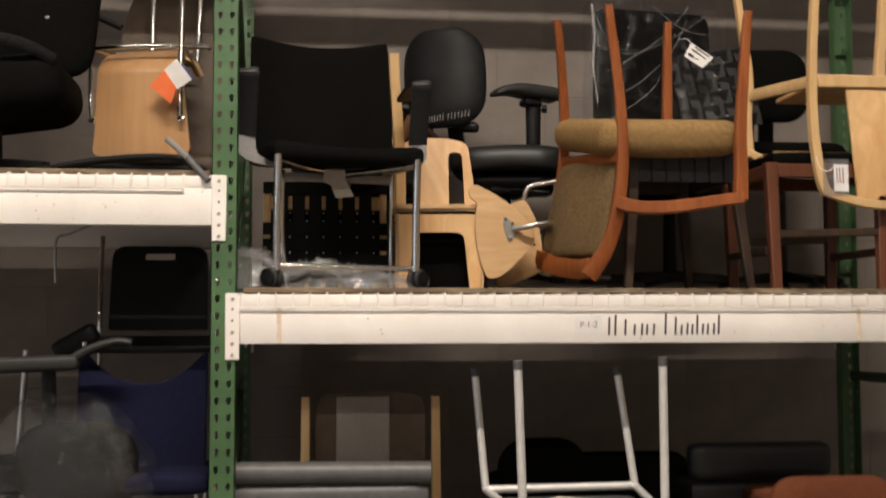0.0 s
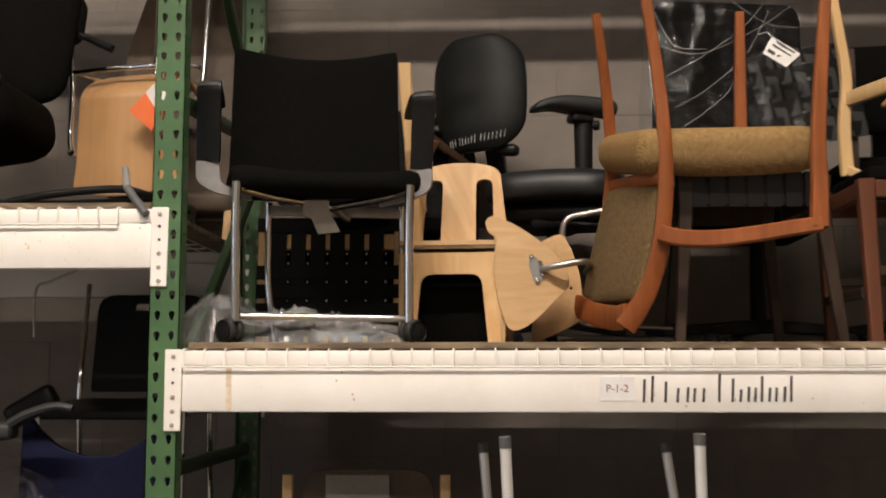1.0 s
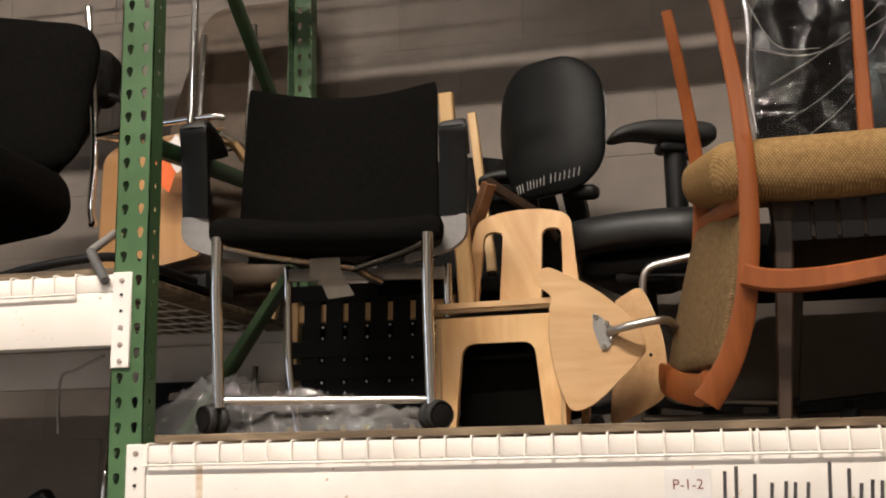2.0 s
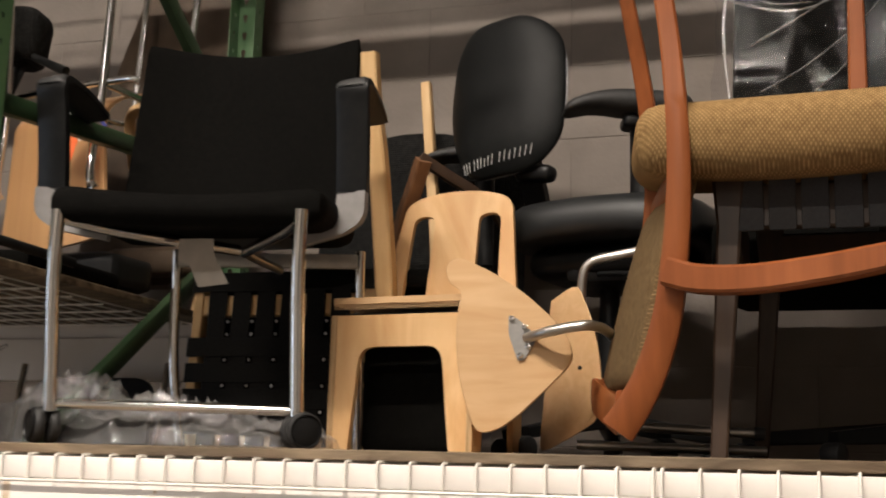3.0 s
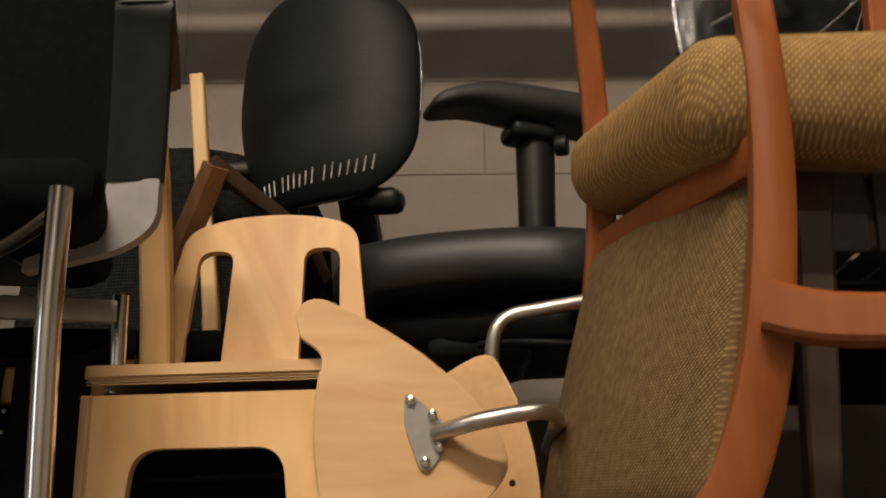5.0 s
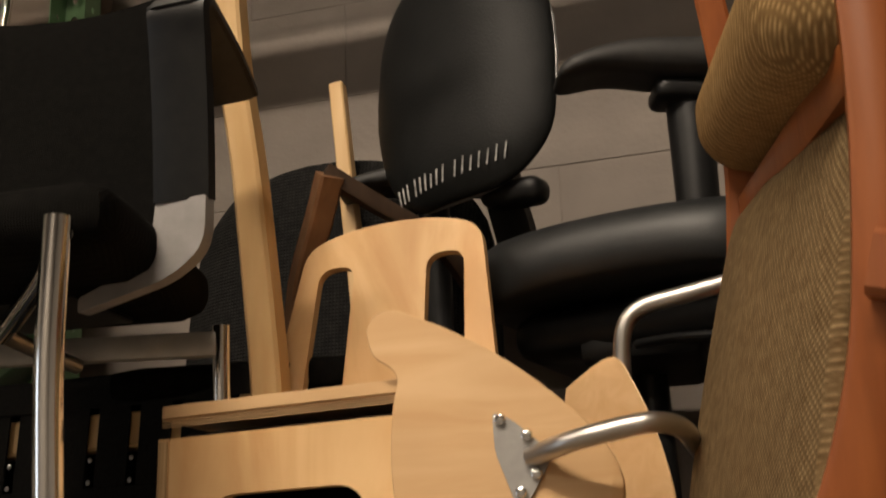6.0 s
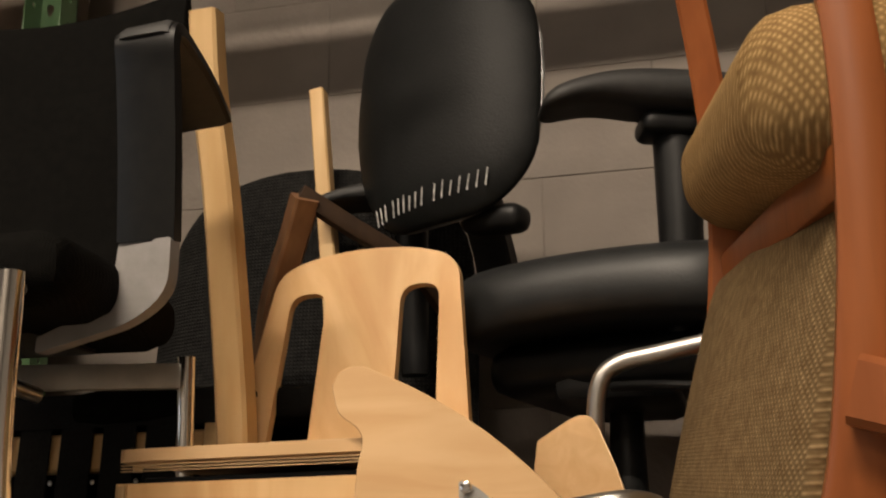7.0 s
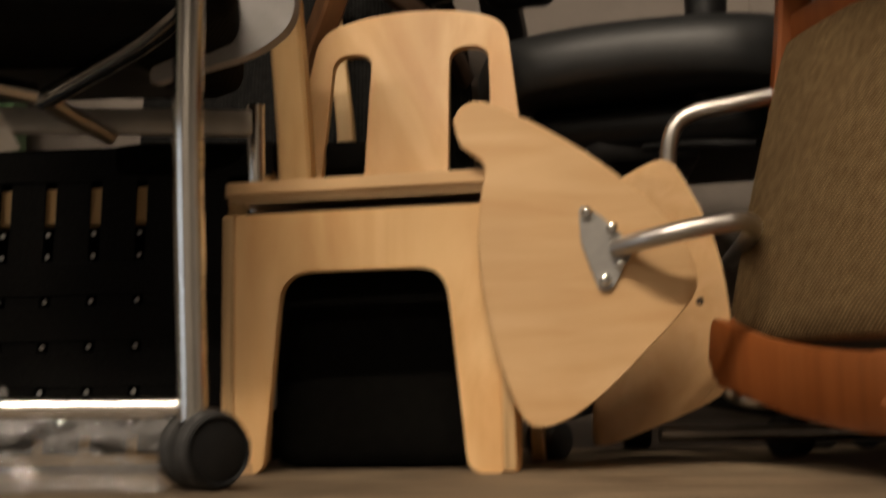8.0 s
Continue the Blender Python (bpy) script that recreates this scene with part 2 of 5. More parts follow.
RED_INK = mat("dark_red_ink", (0.25, 0.08, 0.06), rough=0.7)
WHITE_INK = mat("white_paint_marker", (0.12, 0.12, 0.115), (0.42, 0.42, 0.4), scale=160, rough=0.6)
FILM = film_material("clear_film", 0.065, haze=0.17, crumple=0.3, size=30, veil=0.45)
FILM_STREAK = film_material("streak_film", 0.14, haze=0.32, crumple=0.2, veil=0.6)
FILM_DARK = film_material("clear_bag_film", 0.06, haze=0.05, crumple=1.0)


# ---- building ----
BASE = {}


def thing(name, base, label, category, group="", kind=""):
    ob = new(name)
    ob.empty_display_size = 0.05
    ob.location = base
    BASE[ob] = Vector(base)
    return tagged(ob, label, category, group, kind)


def finish(me, material, angle=38):
    me.materials.append(material)
    me.polygons.foreach_set("use_smooth", [True] * len(me.polygons))
    me.set_sharp_from_angle(angle=radians(angle))
    me.update()


def part(name, bm, material, parent=None, label="", m=None, angle=38):
    """One mesh object under parent; bm is in the world's metres (or in m's)."""
    if m is not None:
        bm.transform(m)
    bmesh.ops.recalc_face_normals(bm, faces=bm.faces)
    base = BASE.get(parent, Vector())
    bmesh.ops.translate(bm, vec=-base, verts=bm.verts)
    me = bpy.data.meshes.new(name)
    bm.to_mesh(me)
    bm.free()
    finish(me, material, angle)
    ob = new(name, me)
    if parent is not None:
        ob.parent = parent
    BASE[ob] = base
    return tagged(ob, label)


def solo(name, bm, material, label, category, group="", kind="", m=None, angle=38):
    ob = part(name, bm, material, None, label, m, angle)
    return tagged(ob, label, category, group, kind)


def box(lo, hi, bevel=0.003, bm=None, seg=1):
    bm = bm or bmesh.new()
    lo, hi = Vector(lo), Vector(hi)
    r = bmesh.ops.create_cube(bm, size=1, matrix=Matrix.Translation((lo + hi) / 2) @ Matrix.Diagonal((*(hi - lo), 1)))
    if bevel:
        es = list({e for v in r["verts"] for e in v.link_edges})
        bmesh.ops.bevel(bm, geom=es, offset=bevel, segments=seg, affect="EDGES", profile=0.5, clamp_overlap=True)
    return bm


def pillow(sx, sy, sz, r, m=None, cuts=9, bend=None):
    """A box with round edges of radius r, its middle at the origin; bend moves each point."""
    bm = bmesh.new()
    bmesh.ops.create_cube(bm, size=1)
    bmesh.ops.subdivide_edges(bm, edges=bm.edges, cuts=cuts, use_grid_fill=True)
    h = Vector((sx, sy, sz)) / 2
    for v in bm.verts:
        p = Vector([math.copysign(abs(c * 2) ** 0.8, c) * k for c, k in zip(v.co, h)])
        rr = [min(r, k * 0.999) for k in h]
        q = Vector([max(-(k - a), min(k - a, c)) for c, k, a in zip(p, h, rr)])
        d = Vector([(c - e) / a for c, e, a in zip(p, q, rr)])
        if d.length > 1e-6:
            d.normalize()
        p = q + Vector([c * a for c, a in zip(d, rr)])
        v.co = bend(p) if bend else p
    if m is not None:
        bm.transform(m)
    return bm


def curve(pts, n=6):
    """Points of a smooth line through pts."""
    P = [Vector(p) for p in pts]
    if len(P) < 3:
        return P
    out = []
    for i in range(len(P) - 1):
        a, b, c, d = P[max(i - 1, 0)], P[i], P[i + 1], P[min(i + 2, len(P) - 1)]
        for k in range(n):
            t = k / n
            out.append(0.5 * ((2 * b) + (c - a) * t + (2 * a - 5 * b + 4 * c - d) * t * t + (3 * b - 3 * c + d - a) * t ** 3))
    return out + [P[-1]]


def sweep(pts, ra, rb=None, seg=10, bm=None, up=(0, 0, 1), square=False):
    """A bar along pts; ra and rb are half its two widths (numbers, or one for each end)."""
    bm = bm or bmesh.new()
    P = [Vector(p) for p in pts]
    rb = ra if rb is None else rb
    ends = lambda r: r if isinstance(r, (tuple, list)) else (r, r)
    ra, rb = ends(ra), ends(rb)
    rings, n = [], len(P)
    side = None
    for i, p in enumerate(P):
        d = (P[min(i + 1, n - 1)] - P[max(i - 1, 0)]).normalized()
        if side is None:
            u = Vector(up)
            if abs(d.dot(u)) > 0.95:
                u = Vector((0, 1, 0)) if abs(d.y) < 0.9 else Vector((1, 0, 0))
            side = d.cross(u).normalized()
        else:
            side = (side - d * side.dot(d)).normalized()
        top = side.cross(d).normalized()
        f = i / (n - 1)
        a, b = ra[0] + (ra[1] - ra[0]) * f, rb[0] + (rb[1] - rb[0]) * f
        ring = []
        if square:
            c = 0.78
            for x, y in ((1, c), (c, 1), (-c, 1), (-1, c), (-1, -c), (-c, -1), (c, -1), (1, -c)):
                ring.append(bm.verts.new(p + side * (x * a) + top * (y * b)))
        else:
            for k in range(seg):
                w = 2 * math.pi * k / seg
                ring.append(bm.verts.new(p + side * (math.cos(w) * a) + top * (math.sin(w) * b)))
        rings.append(ring)
    for r0, r1 in zip(rings, rings[1:]):
        for k in range(len(r0)):
            bm.faces.new((r0[k], r0[(k + 1) % len(r0)], r1[(k + 1) % len(r0)], r1[k]))
    bm.faces.new(rings[0][::-1])
    bm.faces.new(rings[-1])
    return bm


def disc(centre, axis, r, depth, seg=24, bevel=0.2, bm=None):
    """A wheel-like round body with a round rim."""
    a = Vector(axis).normalized()
    c = Vector(centre)
    e = r * bevel
    pts = [c - a * depth / 2, c - a * (depth / 2 - e * 0.3), c - a * (depth / 2 - e), c + a * (depth / 2 - e), c + a * (depth / 2 - e * 0.3), c + a * depth / 2]
    radii = [r - e, r - e * 0.35, r, r, r - e * 0.35, r - e]
    bm = bm or bmesh.new()
    u = Vector((0, 0, 1)) if abs(a.z) < 0.9 else Vector((1, 0, 0))
    s = a.cross(u).normalized()
    t = s.cross(a)
    rings = [[bm.verts.new(p + (s * math.cos(2 * math.pi * k / seg) + t * math.sin(2 * math.pi * k / seg)) * q) for k in range(seg)] for p, q in zip(pts, radii)]
    for r0, r1 in zip(rings, rings[1:]):
        for k in range(seg):
            bm.faces.new((r0[k], r0[(k + 1) % seg], r1[(k + 1) % seg], r1[k]))
    bm.faces.new(rings[0][::-1])
    bm.faces.new(rings[-1])
    return bm


def round_poly(pts, r, n=5):
    """pts with each corner rounded by radius r (or a radius for each corner)."""
    out = []
    P = [Vector((p[0], p[1])) for p in pts]
    for i, p in enumerate(P):
        rr = r[i] if isinstance(r, (list, tuple)) else r
        a, b = P[i - 1] - p, P[(i + 1) % len(P)] - p
        k = min(rr, a.length * 0.48, b.length * 0.48)
        if k <= 0:
            out.append(p)
            continue
        A, B = p + a.normalized() * k, p + b.normalized() * k
        for j in range(n + 1):
            t = j / n
            out.append(A * (1 - t) ** 2 + p * 2 * t * (1 - t) + B * t * t)
    return out


def plate(loops, thick, m=None, bevel=0.0, bend=None):
    """A board of outline loops[0] with the holes loops[1:], in the plane XZ, from y = 0 to y = thick."""
    bm = bmesh.new()
    edges = []
    for loop in loops:
        vs = [bm.verts.new((p[0], 0, p[1])) for p in loop]
        edges += [bm.edges.new((vs[i], vs[(i + 1) % len(vs)])) for i in range(len(vs))]
    bmesh.ops.triangle_fill(bm, use_beauty=True, use_dissolve=False, edges=edges, normal=(0, -1, 0))
    if bend:
        bmesh.ops.subdivide_edges(bm, edges=[e for e in bm.edges if e.calc_length() > 0.06], cuts=2)
        bmesh.ops.triangulate(bm, faces=bm.faces)
    rim = [e for e in bm.edges if len(e.link_faces) == 1]
    r = bmesh.ops.extrude_face_region(bm, geom=list(bm.faces))
    bmesh.ops.translate(bm, vec=(0, thick, 0), verts=[v for v in r["geom"] if isinstance(v, bmesh.types.BMVert)])
    bmesh.ops.recalc_face_normals(bm, faces=bm.faces)
    if bevel:
        es = [e for e in bm.edges if len(e.link_faces) == 2 and e.calc_face_angle(0) > 1.2 and abs(e.verts[0].co.y - e.verts[1].co.y) < 1e-6]
        bmesh.ops.bevel(bm, geom=es, offset=bevel, segments=1, affect="EDGES", clamp_overlap=True)
    if bend:
        for v in bm.verts:
            v.co = bend(v.co)
    if m is not None:
        bm.transform(m)
    return bm


def frame_of(o, ax, az):
    """A pose with its origin o, x along ax and z near az."""
    x = Vector(ax).normalized()
    y = Vector(az).cross(x).normalized()
    z = x.cross(y)
    m = Matrix((x, y, z)).transposed().to_4x4()
    return Matrix.Translation(o) @ m


def bars(name, origin, ax, az, spec, material, parent, label):
    """Flat strokes that stand for handwriting: (x0, z0, x1, z1, width) in the plane."""
    m = frame_of(origin, ax, az)
    bm = bmesh.new()
    for x0, z0, x1, z1, w in spec:
        sweep([m @ Vector((x0, 0, z0)), m @ Vector((x1, 0, z1))], w / 2, 0.0006, bm=bm, square=True, up=m.to_3x3() @ Vector((0, 1, 0)))
    return part(name, bm, material, parent, label)


# ---- the setting ----
SHELF = 1.569
floor = solo("floor", box((-7, -5, -0.1), (7, 4.8, 0.0), 0), CONCRETE, "worn grey concrete warehouse floor", "floor", kind="structure")
solo("ceiling", box((-7, -5, 6.2), (7, 5.0, 6.3), 0), CEILING, "dull grey warehouse ceiling high over the racks", "ceiling", kind="structure")
solo("wall_south", box((-7, -5.2, 0), (7, -5, 6.2), 0), BOUNCE_WALL, "unseen pale wall across the aisle, for bounce light", "wall", kind="structure")
# this opening and the slab outside are added only to hold the west lamp
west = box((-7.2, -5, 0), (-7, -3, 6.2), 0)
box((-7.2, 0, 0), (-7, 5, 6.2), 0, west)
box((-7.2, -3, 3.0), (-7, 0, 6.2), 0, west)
solo("wall_west", west, BOUNCE_WALL, "unseen pale wall with a made-up opening for the west lamp", "wall", kind="structure")
solo("apron", box((-12, -5, -0.1), (-7, 2, -0.004), 0), CONCRETE, "concrete slab added outside the made-up opening", "ground", kind="structure")
solo("wall_east", box((7, -5, 0), (7.2, 5, 6.2), 0), BOUNCE_WALL, "unseen pale wall at the east end, for bounce light", "wall", kind="structure")
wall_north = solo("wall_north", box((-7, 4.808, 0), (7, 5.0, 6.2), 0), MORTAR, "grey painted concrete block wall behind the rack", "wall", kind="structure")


def upright_cell(w, holes, pitch=0.0508):
    """One pitch of a punched face, in XZ from 0: vertices and faces."""
    bm = bmesh.new()
    edges = []
    loops = [[(0, 0), (w, 0), (w, pitch), (0, pitch)]]
    for cx, cz, R, r, drop in holes:
        pts = []
        for k in range(7):
            a = math.pi * (-0.1 + 1.2 * k / 6)
            pts.append((cx + R * math.cos(a), cz + R * math.sin(a)))
        for k in range(5):
            a = math.pi * (1.1 + 0.8 * k / 4)
            pts.append((cx + r * math.cos(a), cz - drop + r * math.sin(a)))
        loops.append(pts)
    for loop in loops:
        vs = [bm.verts.new((p[0], 0, p[1])) for p in loop]
        edges += [bm.edges.new((vs[i], vs[(i + 1) % len(vs)])) for i in range(len(vs))]
    bmesh.ops.triangle_fill(bm, use_beauty=True, use_dissolve=False, edges=edges, normal=(0, -1, 0))
    r = bmesh.ops.extrude_face_region(bm, geom=list(bm.faces))
    bmesh.ops.translate(bm, vec=(0, 0.0025, 0), verts=[v for v in r["geom"] if isinstance(v, bmesh.types.BMVert)])
    bm.verts.index_update()
    out = [v.co.copy() for v in bm.verts], [[v.index for v in f.verts] for f in bm.faces]
    bm.free()
    return out


def punched(w, holes, count, m):
    vs, fs = upright_cell(w, holes)
    V, Fc = [], []
    for i in range(count):
        k = len(V)
        V += [m @ (v + Vector((0, 0, i * 0.0508))) for v in vs]
        Fc += [[k + j for j in f] for f in fs]
    return V, Fc


def upright(x, y, front, parent):
    """A teardrop-punched channel post, its left edge at x, its outer face at y."""
    # the holes fall on z = 1.640 + n * 0.0508
    z0, count, w = 1.640 - 0.0508 * 32 - 0.03, 108, 0.076
    V, Fc = [], []
    s = 1 if front else -1
    def add(vf):
        k = len(V)
        V.extend(vf[0])
        Fc.extend([[k + j for j in f] for f in vf[1]])
    face = [(0.0205, 0.03, 0.0075, 0.0038, 0.0125), (0.0565, 0.03, 0.0075, 0.0038, 0.0125)]
    add(punched(w, face, count, Matrix.Translation((x, y, z0)) @ Matrix.Diagonal((1, s, 1, 1))))
    side = [(0.027, 0.03, 0.0045, 0.004, 0.004)]
    for xx in (x, x + w):
        turn = Matrix.Rotation(math.pi / 2 * s, 4, "Z")
        add(punched(0.052, side, count, Matrix.Translation((xx + (0.00125 if xx == x else -0.00125) + 0.00125 * s, y, z0)) @ turn))
    me = bpy.data.meshes.new("post")
    me.from_pydata(V, [], Fc)
    bm = bmesh.new()
    bm.from_mesh(me)
    bmesh.ops.remove_doubles(bm, verts=bm.verts, dist=0.0004)
    bm.to_mesh(me)
    bm.free()
    finish(me, GREEN, 30)
    ob = new("post", me)
    ob.parent = parent
    ob.location = -BASE[parent]
    part("foot_plate", box((x - 0.02, min(y, y + s * 0.1), 0), (x + 0.1, max(y, y + s * 0.1), 0.008)), GREEN, parent)
    return ob


def rack_frame(x, label, diagonals=True):
    f = thing("rack_frame", (x + 0.04, 4.0, 0), label, "rack upright", "uprights of the pallet rack")
    upright(x, 3.5, True, f)
    upright(x, 4.57, False, f)
    c = x + 0.038
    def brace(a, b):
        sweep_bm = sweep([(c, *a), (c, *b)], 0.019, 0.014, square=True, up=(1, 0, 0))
        part("brace", sweep_bm, SHADED_GREEN, f, "green brace with shade in its paint")
    brace((3.57, 0.3), (4.5, 0.3))
    brace((3.57, 1.25), (4.5, 1.25))
    if diagonals:
        brace((3.57, 0.34), (4.5, 1.2))
        brace((3.57, 1.42), (4.5, 2.09))
        brace((3.57, 2.2), (4.5, 2.285))
        brace((3.60, 2.99), (4.5, 2.4))
    brace((3.57, 3.1), (4.5, 3.1))
    brace((3.57, 4.9), (4.5, 4.9))
    return f


rack_frame(-0.694, "green steel pallet rack upright frame with teardrop holes")
rack_frame(1.768, "green steel pallet rack upright frame with teardrop holes", False)
rack_frame(-3.125, "green steel pallet rack upright frame with teardrop holes")


def clip(x0, x1, z0, y, parent, s=1):
    p = part("connector", box((x0, min(y, y - s * 0.006), z0), (x1, max(y, y - s * 0.006), z0 + 0.2), 0.002), CREAM, parent, "white connector plate with rivets")
    xm = (x0 + x1) / 2
    for dz in (0.014, 0.048, 0.083, 0.118, 0.152, 0.182):
        # dark discs stand for open holes, their shade put into the colour
        dark = dz in (0.118, 0.152)
        rivet = disc((xm, y - s * 0.007, z0 + dz), (0, 1, 0), 0.0035 if dark else 0.0055, 0.004, 10)
        part("rivet", rivet, HOLE if dark else SCUFF, p)


def beam(name, x0, x1, ztop, y, front, label, depth=0.153):
    """A box beam with a step for the deck, and its connectors."""
    b = thing(name, ((x0 + x1) / 2, y, ztop - 0.15), label, "rack beam", "white beams of the pallet rack")
    s = 1 if front else -1
    ya, yb = sorted((y - s * 0.004, y + s * 0.045))
    z0 = ztop - depth
    part("bar", box((x0, ya, z0), (x1, yb, ztop - 0.04), 0.004, seg=2), CREAM, b)
    yc, yd = sorted((y - s * 0.0035, y + s * 0.022))
    part("ledge", box((x0, yc, ztop - 0.0398), (x1, yd, ztop - 0.003), 0.004, seg=2), CREAM, b)
    clip(x0 - 0.043, x0, ztop - 0.2, y - s * 0.0005, b, s)
    clip(x1, x1 + 0.043, ztop - 0.2, y - s * 0.0005, b, s)
    return b


def wire_deck(x0, x1, ztop, label, step=0.05):
    d = thing("wire_deck", ((x0 + x1) / 2, 4.0, ztop), label, "wire deck", "wire decks of the pallet rack")
    bm = bmesh.new()
    n = int((x1 - x0) / step)
    for i in range(n + 1):
        x = x0 + (x1 - x0) * i / n
        sweep([(x, 3.4905, ztop - 0.044), (x, 3.4905, ztop - 0.006), (x, 3.493, ztop - 0.001), (x, 3.5, ztop + 0.0005), (x, 4.562, ztop + 0.0005), (x, 4.5755, ztop - 0.005), (x, 4.5755, ztop - 0.04)], 0.0026, seg=6, bm=bm)
    tagged(part("wire_grid", bm, WIRE, d), kind="stuff")
    bm = bmesh.new()
    for y in (3.4865,):
        sweep([(x0 - 0.004, y, ztop - 0.043), (x1 + 0.004, y, ztop - 0.043)], 0.003, seg=6, bm=bm)
    for k in range(9):
        y = 3.56 + k * 0.12
        sweep([(x0, y, ztop - 0.0048), (x1, y, ztop - 0.0048)], 0.0026, seg=6, bm=bm)
    tagged(part("wire_grid", bm, WIRE, d), kind="stuff")
    return d


def level(x0, x1, ztop, gap, label, depth=0.153):
    beam("rack_beam", x0, x1, ztop, 3.5, True, label, depth)
    beam("rack_beam", x0, x1, ztop, 4.57, False, "white painted steel rack beam along the wall")
    wire_deck(x0 + gap[0], gap[1] - 0.006, ztop, "white coated wire deck hooked over the beams")
    wire_deck(gap[1] + 0.006, x1 - gap[2], ztop, "white coated wire deck hooked over the beams")


level(-0.607, 1.767, 1.551, (0.004, 0.583, 0.03), "scuffed white steel rack beam with handwriting and a small label")
level(-3.044, -0.693, 1.907, (0.03, -1.9, 0.085), "scuffed white steel rack beam with a wire deck")
level(-0.607, 1.767, 0.42, (0.004, 0.583, 0.03), "white steel rack beam low over the floor")
level(-3.044, -0.693, 0.5, (0.03, -1.9, 0.05), "white steel rack beam low over the floor")
# unseen upper level; beam depth and raised board shape the wall's shadow band
UPPER = 3.585
level(-0.607, 1.767, UPPER, (0.004, 0.583, 0.03), "unseen slim white rack beam, sized to shade the wall", 0.075)
upper_load = thing("shading_board", (0.73, 4.0, UPPER + 0.002), "unseen chipboard sheet on bearers, placed to shade the wall", "board")
part("board", box((-0.27, 3.515, UPPER + 0.022), (1.70, 4.54, UPPER + 0.04), 0.002), CHIP, upper_load)
for bx in (-0.2, 0.6, 1.6):
    part("bearer", box((bx, 3.55, UPPER + 0.0035), (bx + 0.05, 4.5, UPPER + 0.0215), 0.002), CHIP, upper_load)

level(-3.044, -0.693, UPPER, (0.03, -1.9, 0.05), "white steel rack beam of the level above")
solo("deck_board", box((-0.598, 3.512, 1.5525), (1.76, 4.54, SHELF), 0.002), CHIP, "stained brown chipboard laid on the wire deck", "shelf board")
solo("deck_board", box((-3.0, 3.53, 1.9085), (-0.70, 4.54, 1.925), 0.002), CHIP, "stained brown chipboard laid on the wire deck", "shelf board")


# ---- front chair: black conference chair on castors ----
def conference_chair():
    c = thing("conference_chair", (-0.29, 3.85, SHELF), "black cloth conference chair with chrome legs on black castors", "chair")
    legs = ((-0.503, 3.578), (-0.062, 3.658))
    for x, y in legs:
        part("leg", sweep(curve([(x + 0.003, y + 0.03, 1.627), (x + 0.003, y + 0.02, 1.72), (x + 0.004, y + 0.004, 1.86), (x + 0.006, y, 1.985)]), 0.0125, seg=14), CHROME, c, "chrome tube leg")
    part("stretcher", sweep([(-0.5, 3.615, 1.641), (-0.06, 3.695, 1.636)], 0.009, seg=12), CHROME, c, "chrome cross tube")
    for (x, y), dx, ax in zip(legs, (-0.012, 0.010), (Vector((-0.6, -0.8, 0)), Vector((0.707, -0.707, 0)))):
        hub = Vector((x + dx, y + 0.036, SHELF + 0.0325))
        w = part("castor", disc(hub - ax * 0.014, ax, 0.0325, 0.019), RUBBER, c, "black castor")
        part("wheel", disc(hub + ax * 0.014, ax, 0.0325, 0.019), RUBBER, w)
        part("housing", pillow(0.034, 0.034, 0.036, 0.012, Matrix.Translation(hub + Vector((0, 0, 0.016))), 4), BLACK_PLASTIC, w)
        part("stem", sweep([hub + Vector((0, 0, 0.02)), Vector((x + 0.003, y + 0.03, 1.63))], 0.006, seg=10), BLACK_PLASTIC, w)
        part("hub_cap", disc(hub + ax * 0.024, ax, 0.0275, 0.003, 22), BLACK_PLASTIC, w)
    # rear legs with their cross bar
    for x, y in ((-0.492, 3.99), (-0.108, 4.075)):
        part("leg", sweep(curve([(x + (0.0 if x > -0.3 else 0.025), y + 0.025, SHELF + 0.002), (x, y + 0.015, 1.75), (x, y, 1.99)]), 0.0105, seg=12), CHROME, c, "chrome tube leg")
    part("cross_bar", sweep([(-0.488, 3.991, 1.968), (-0.112, 4.074, 1.968)], 0.009, 0.0145, square=True), SILVER, c, "silver painted cross bar")
    # underseat tubes running back from the front legs
    for pts in ([(-0.497, 3.582, 1.972), (-0.44, 3.70, 1.967), (-0.33, 3.86, 1.966), (-0.30, 3.90, 1.965)], [(-0.056, 3.662, 1.972), (-0.125, 3.745, 1.967), (-0.25, 3.875, 1.966), (-0.30, 3.925, 1.966)]):
        part("seat_tube", sweep(curve(pts), 0.0115, seg=12), CHROME, c, "chrome tube under the seat")
    part("lever", sweep(curve([(-0.298, 3.922, 1.966), (-0.288, 3.96, 1.958), (-0.262, 4.02, 1.944)]), (0.0105, 0.009), seg=10), STEEL, c, "bent steel stay")
    part("seat_plate", box((-0.46, 3.72, 1.984), (-0.18, 4.0, 1.990), 0.002), BLACK_PLASTIC, c)
    def dish(p):
        return Vector((p.x, p.y, p.z - 0.018 * math.cos(p.x / 0.26 * 1.5) * (1 if p.z > 0 else 0.3) + (0.012 * (p.y / 0.23) if p.y < 0 else 0)))
    part("seat", pillow(0.505, 0.42, 0.07, 0.03, pose(-0.319, 3.822, 2.022, 3, 0, 14), 12, dish), BLACK_CLOTH, c, "thick black cloth seat pad")
    def bow(p):
        return Vector((p.x * (1 - 0.05 * p.z), p.y - 0.035 * (p.x / 0.22) ** 2, p.z - 0.016 * math.cos(p.x / 0.22 * 1.4) * (p.z / 0.2)))
    part("backrest", pillow(0.49, 0.03, 0.43, 0.013, pose(-0.365, 4.045, 2.243, -9, 0, 8), 12, bow), BLACK_CLOTH, c, "thin black cloth back with sharp upper corners")
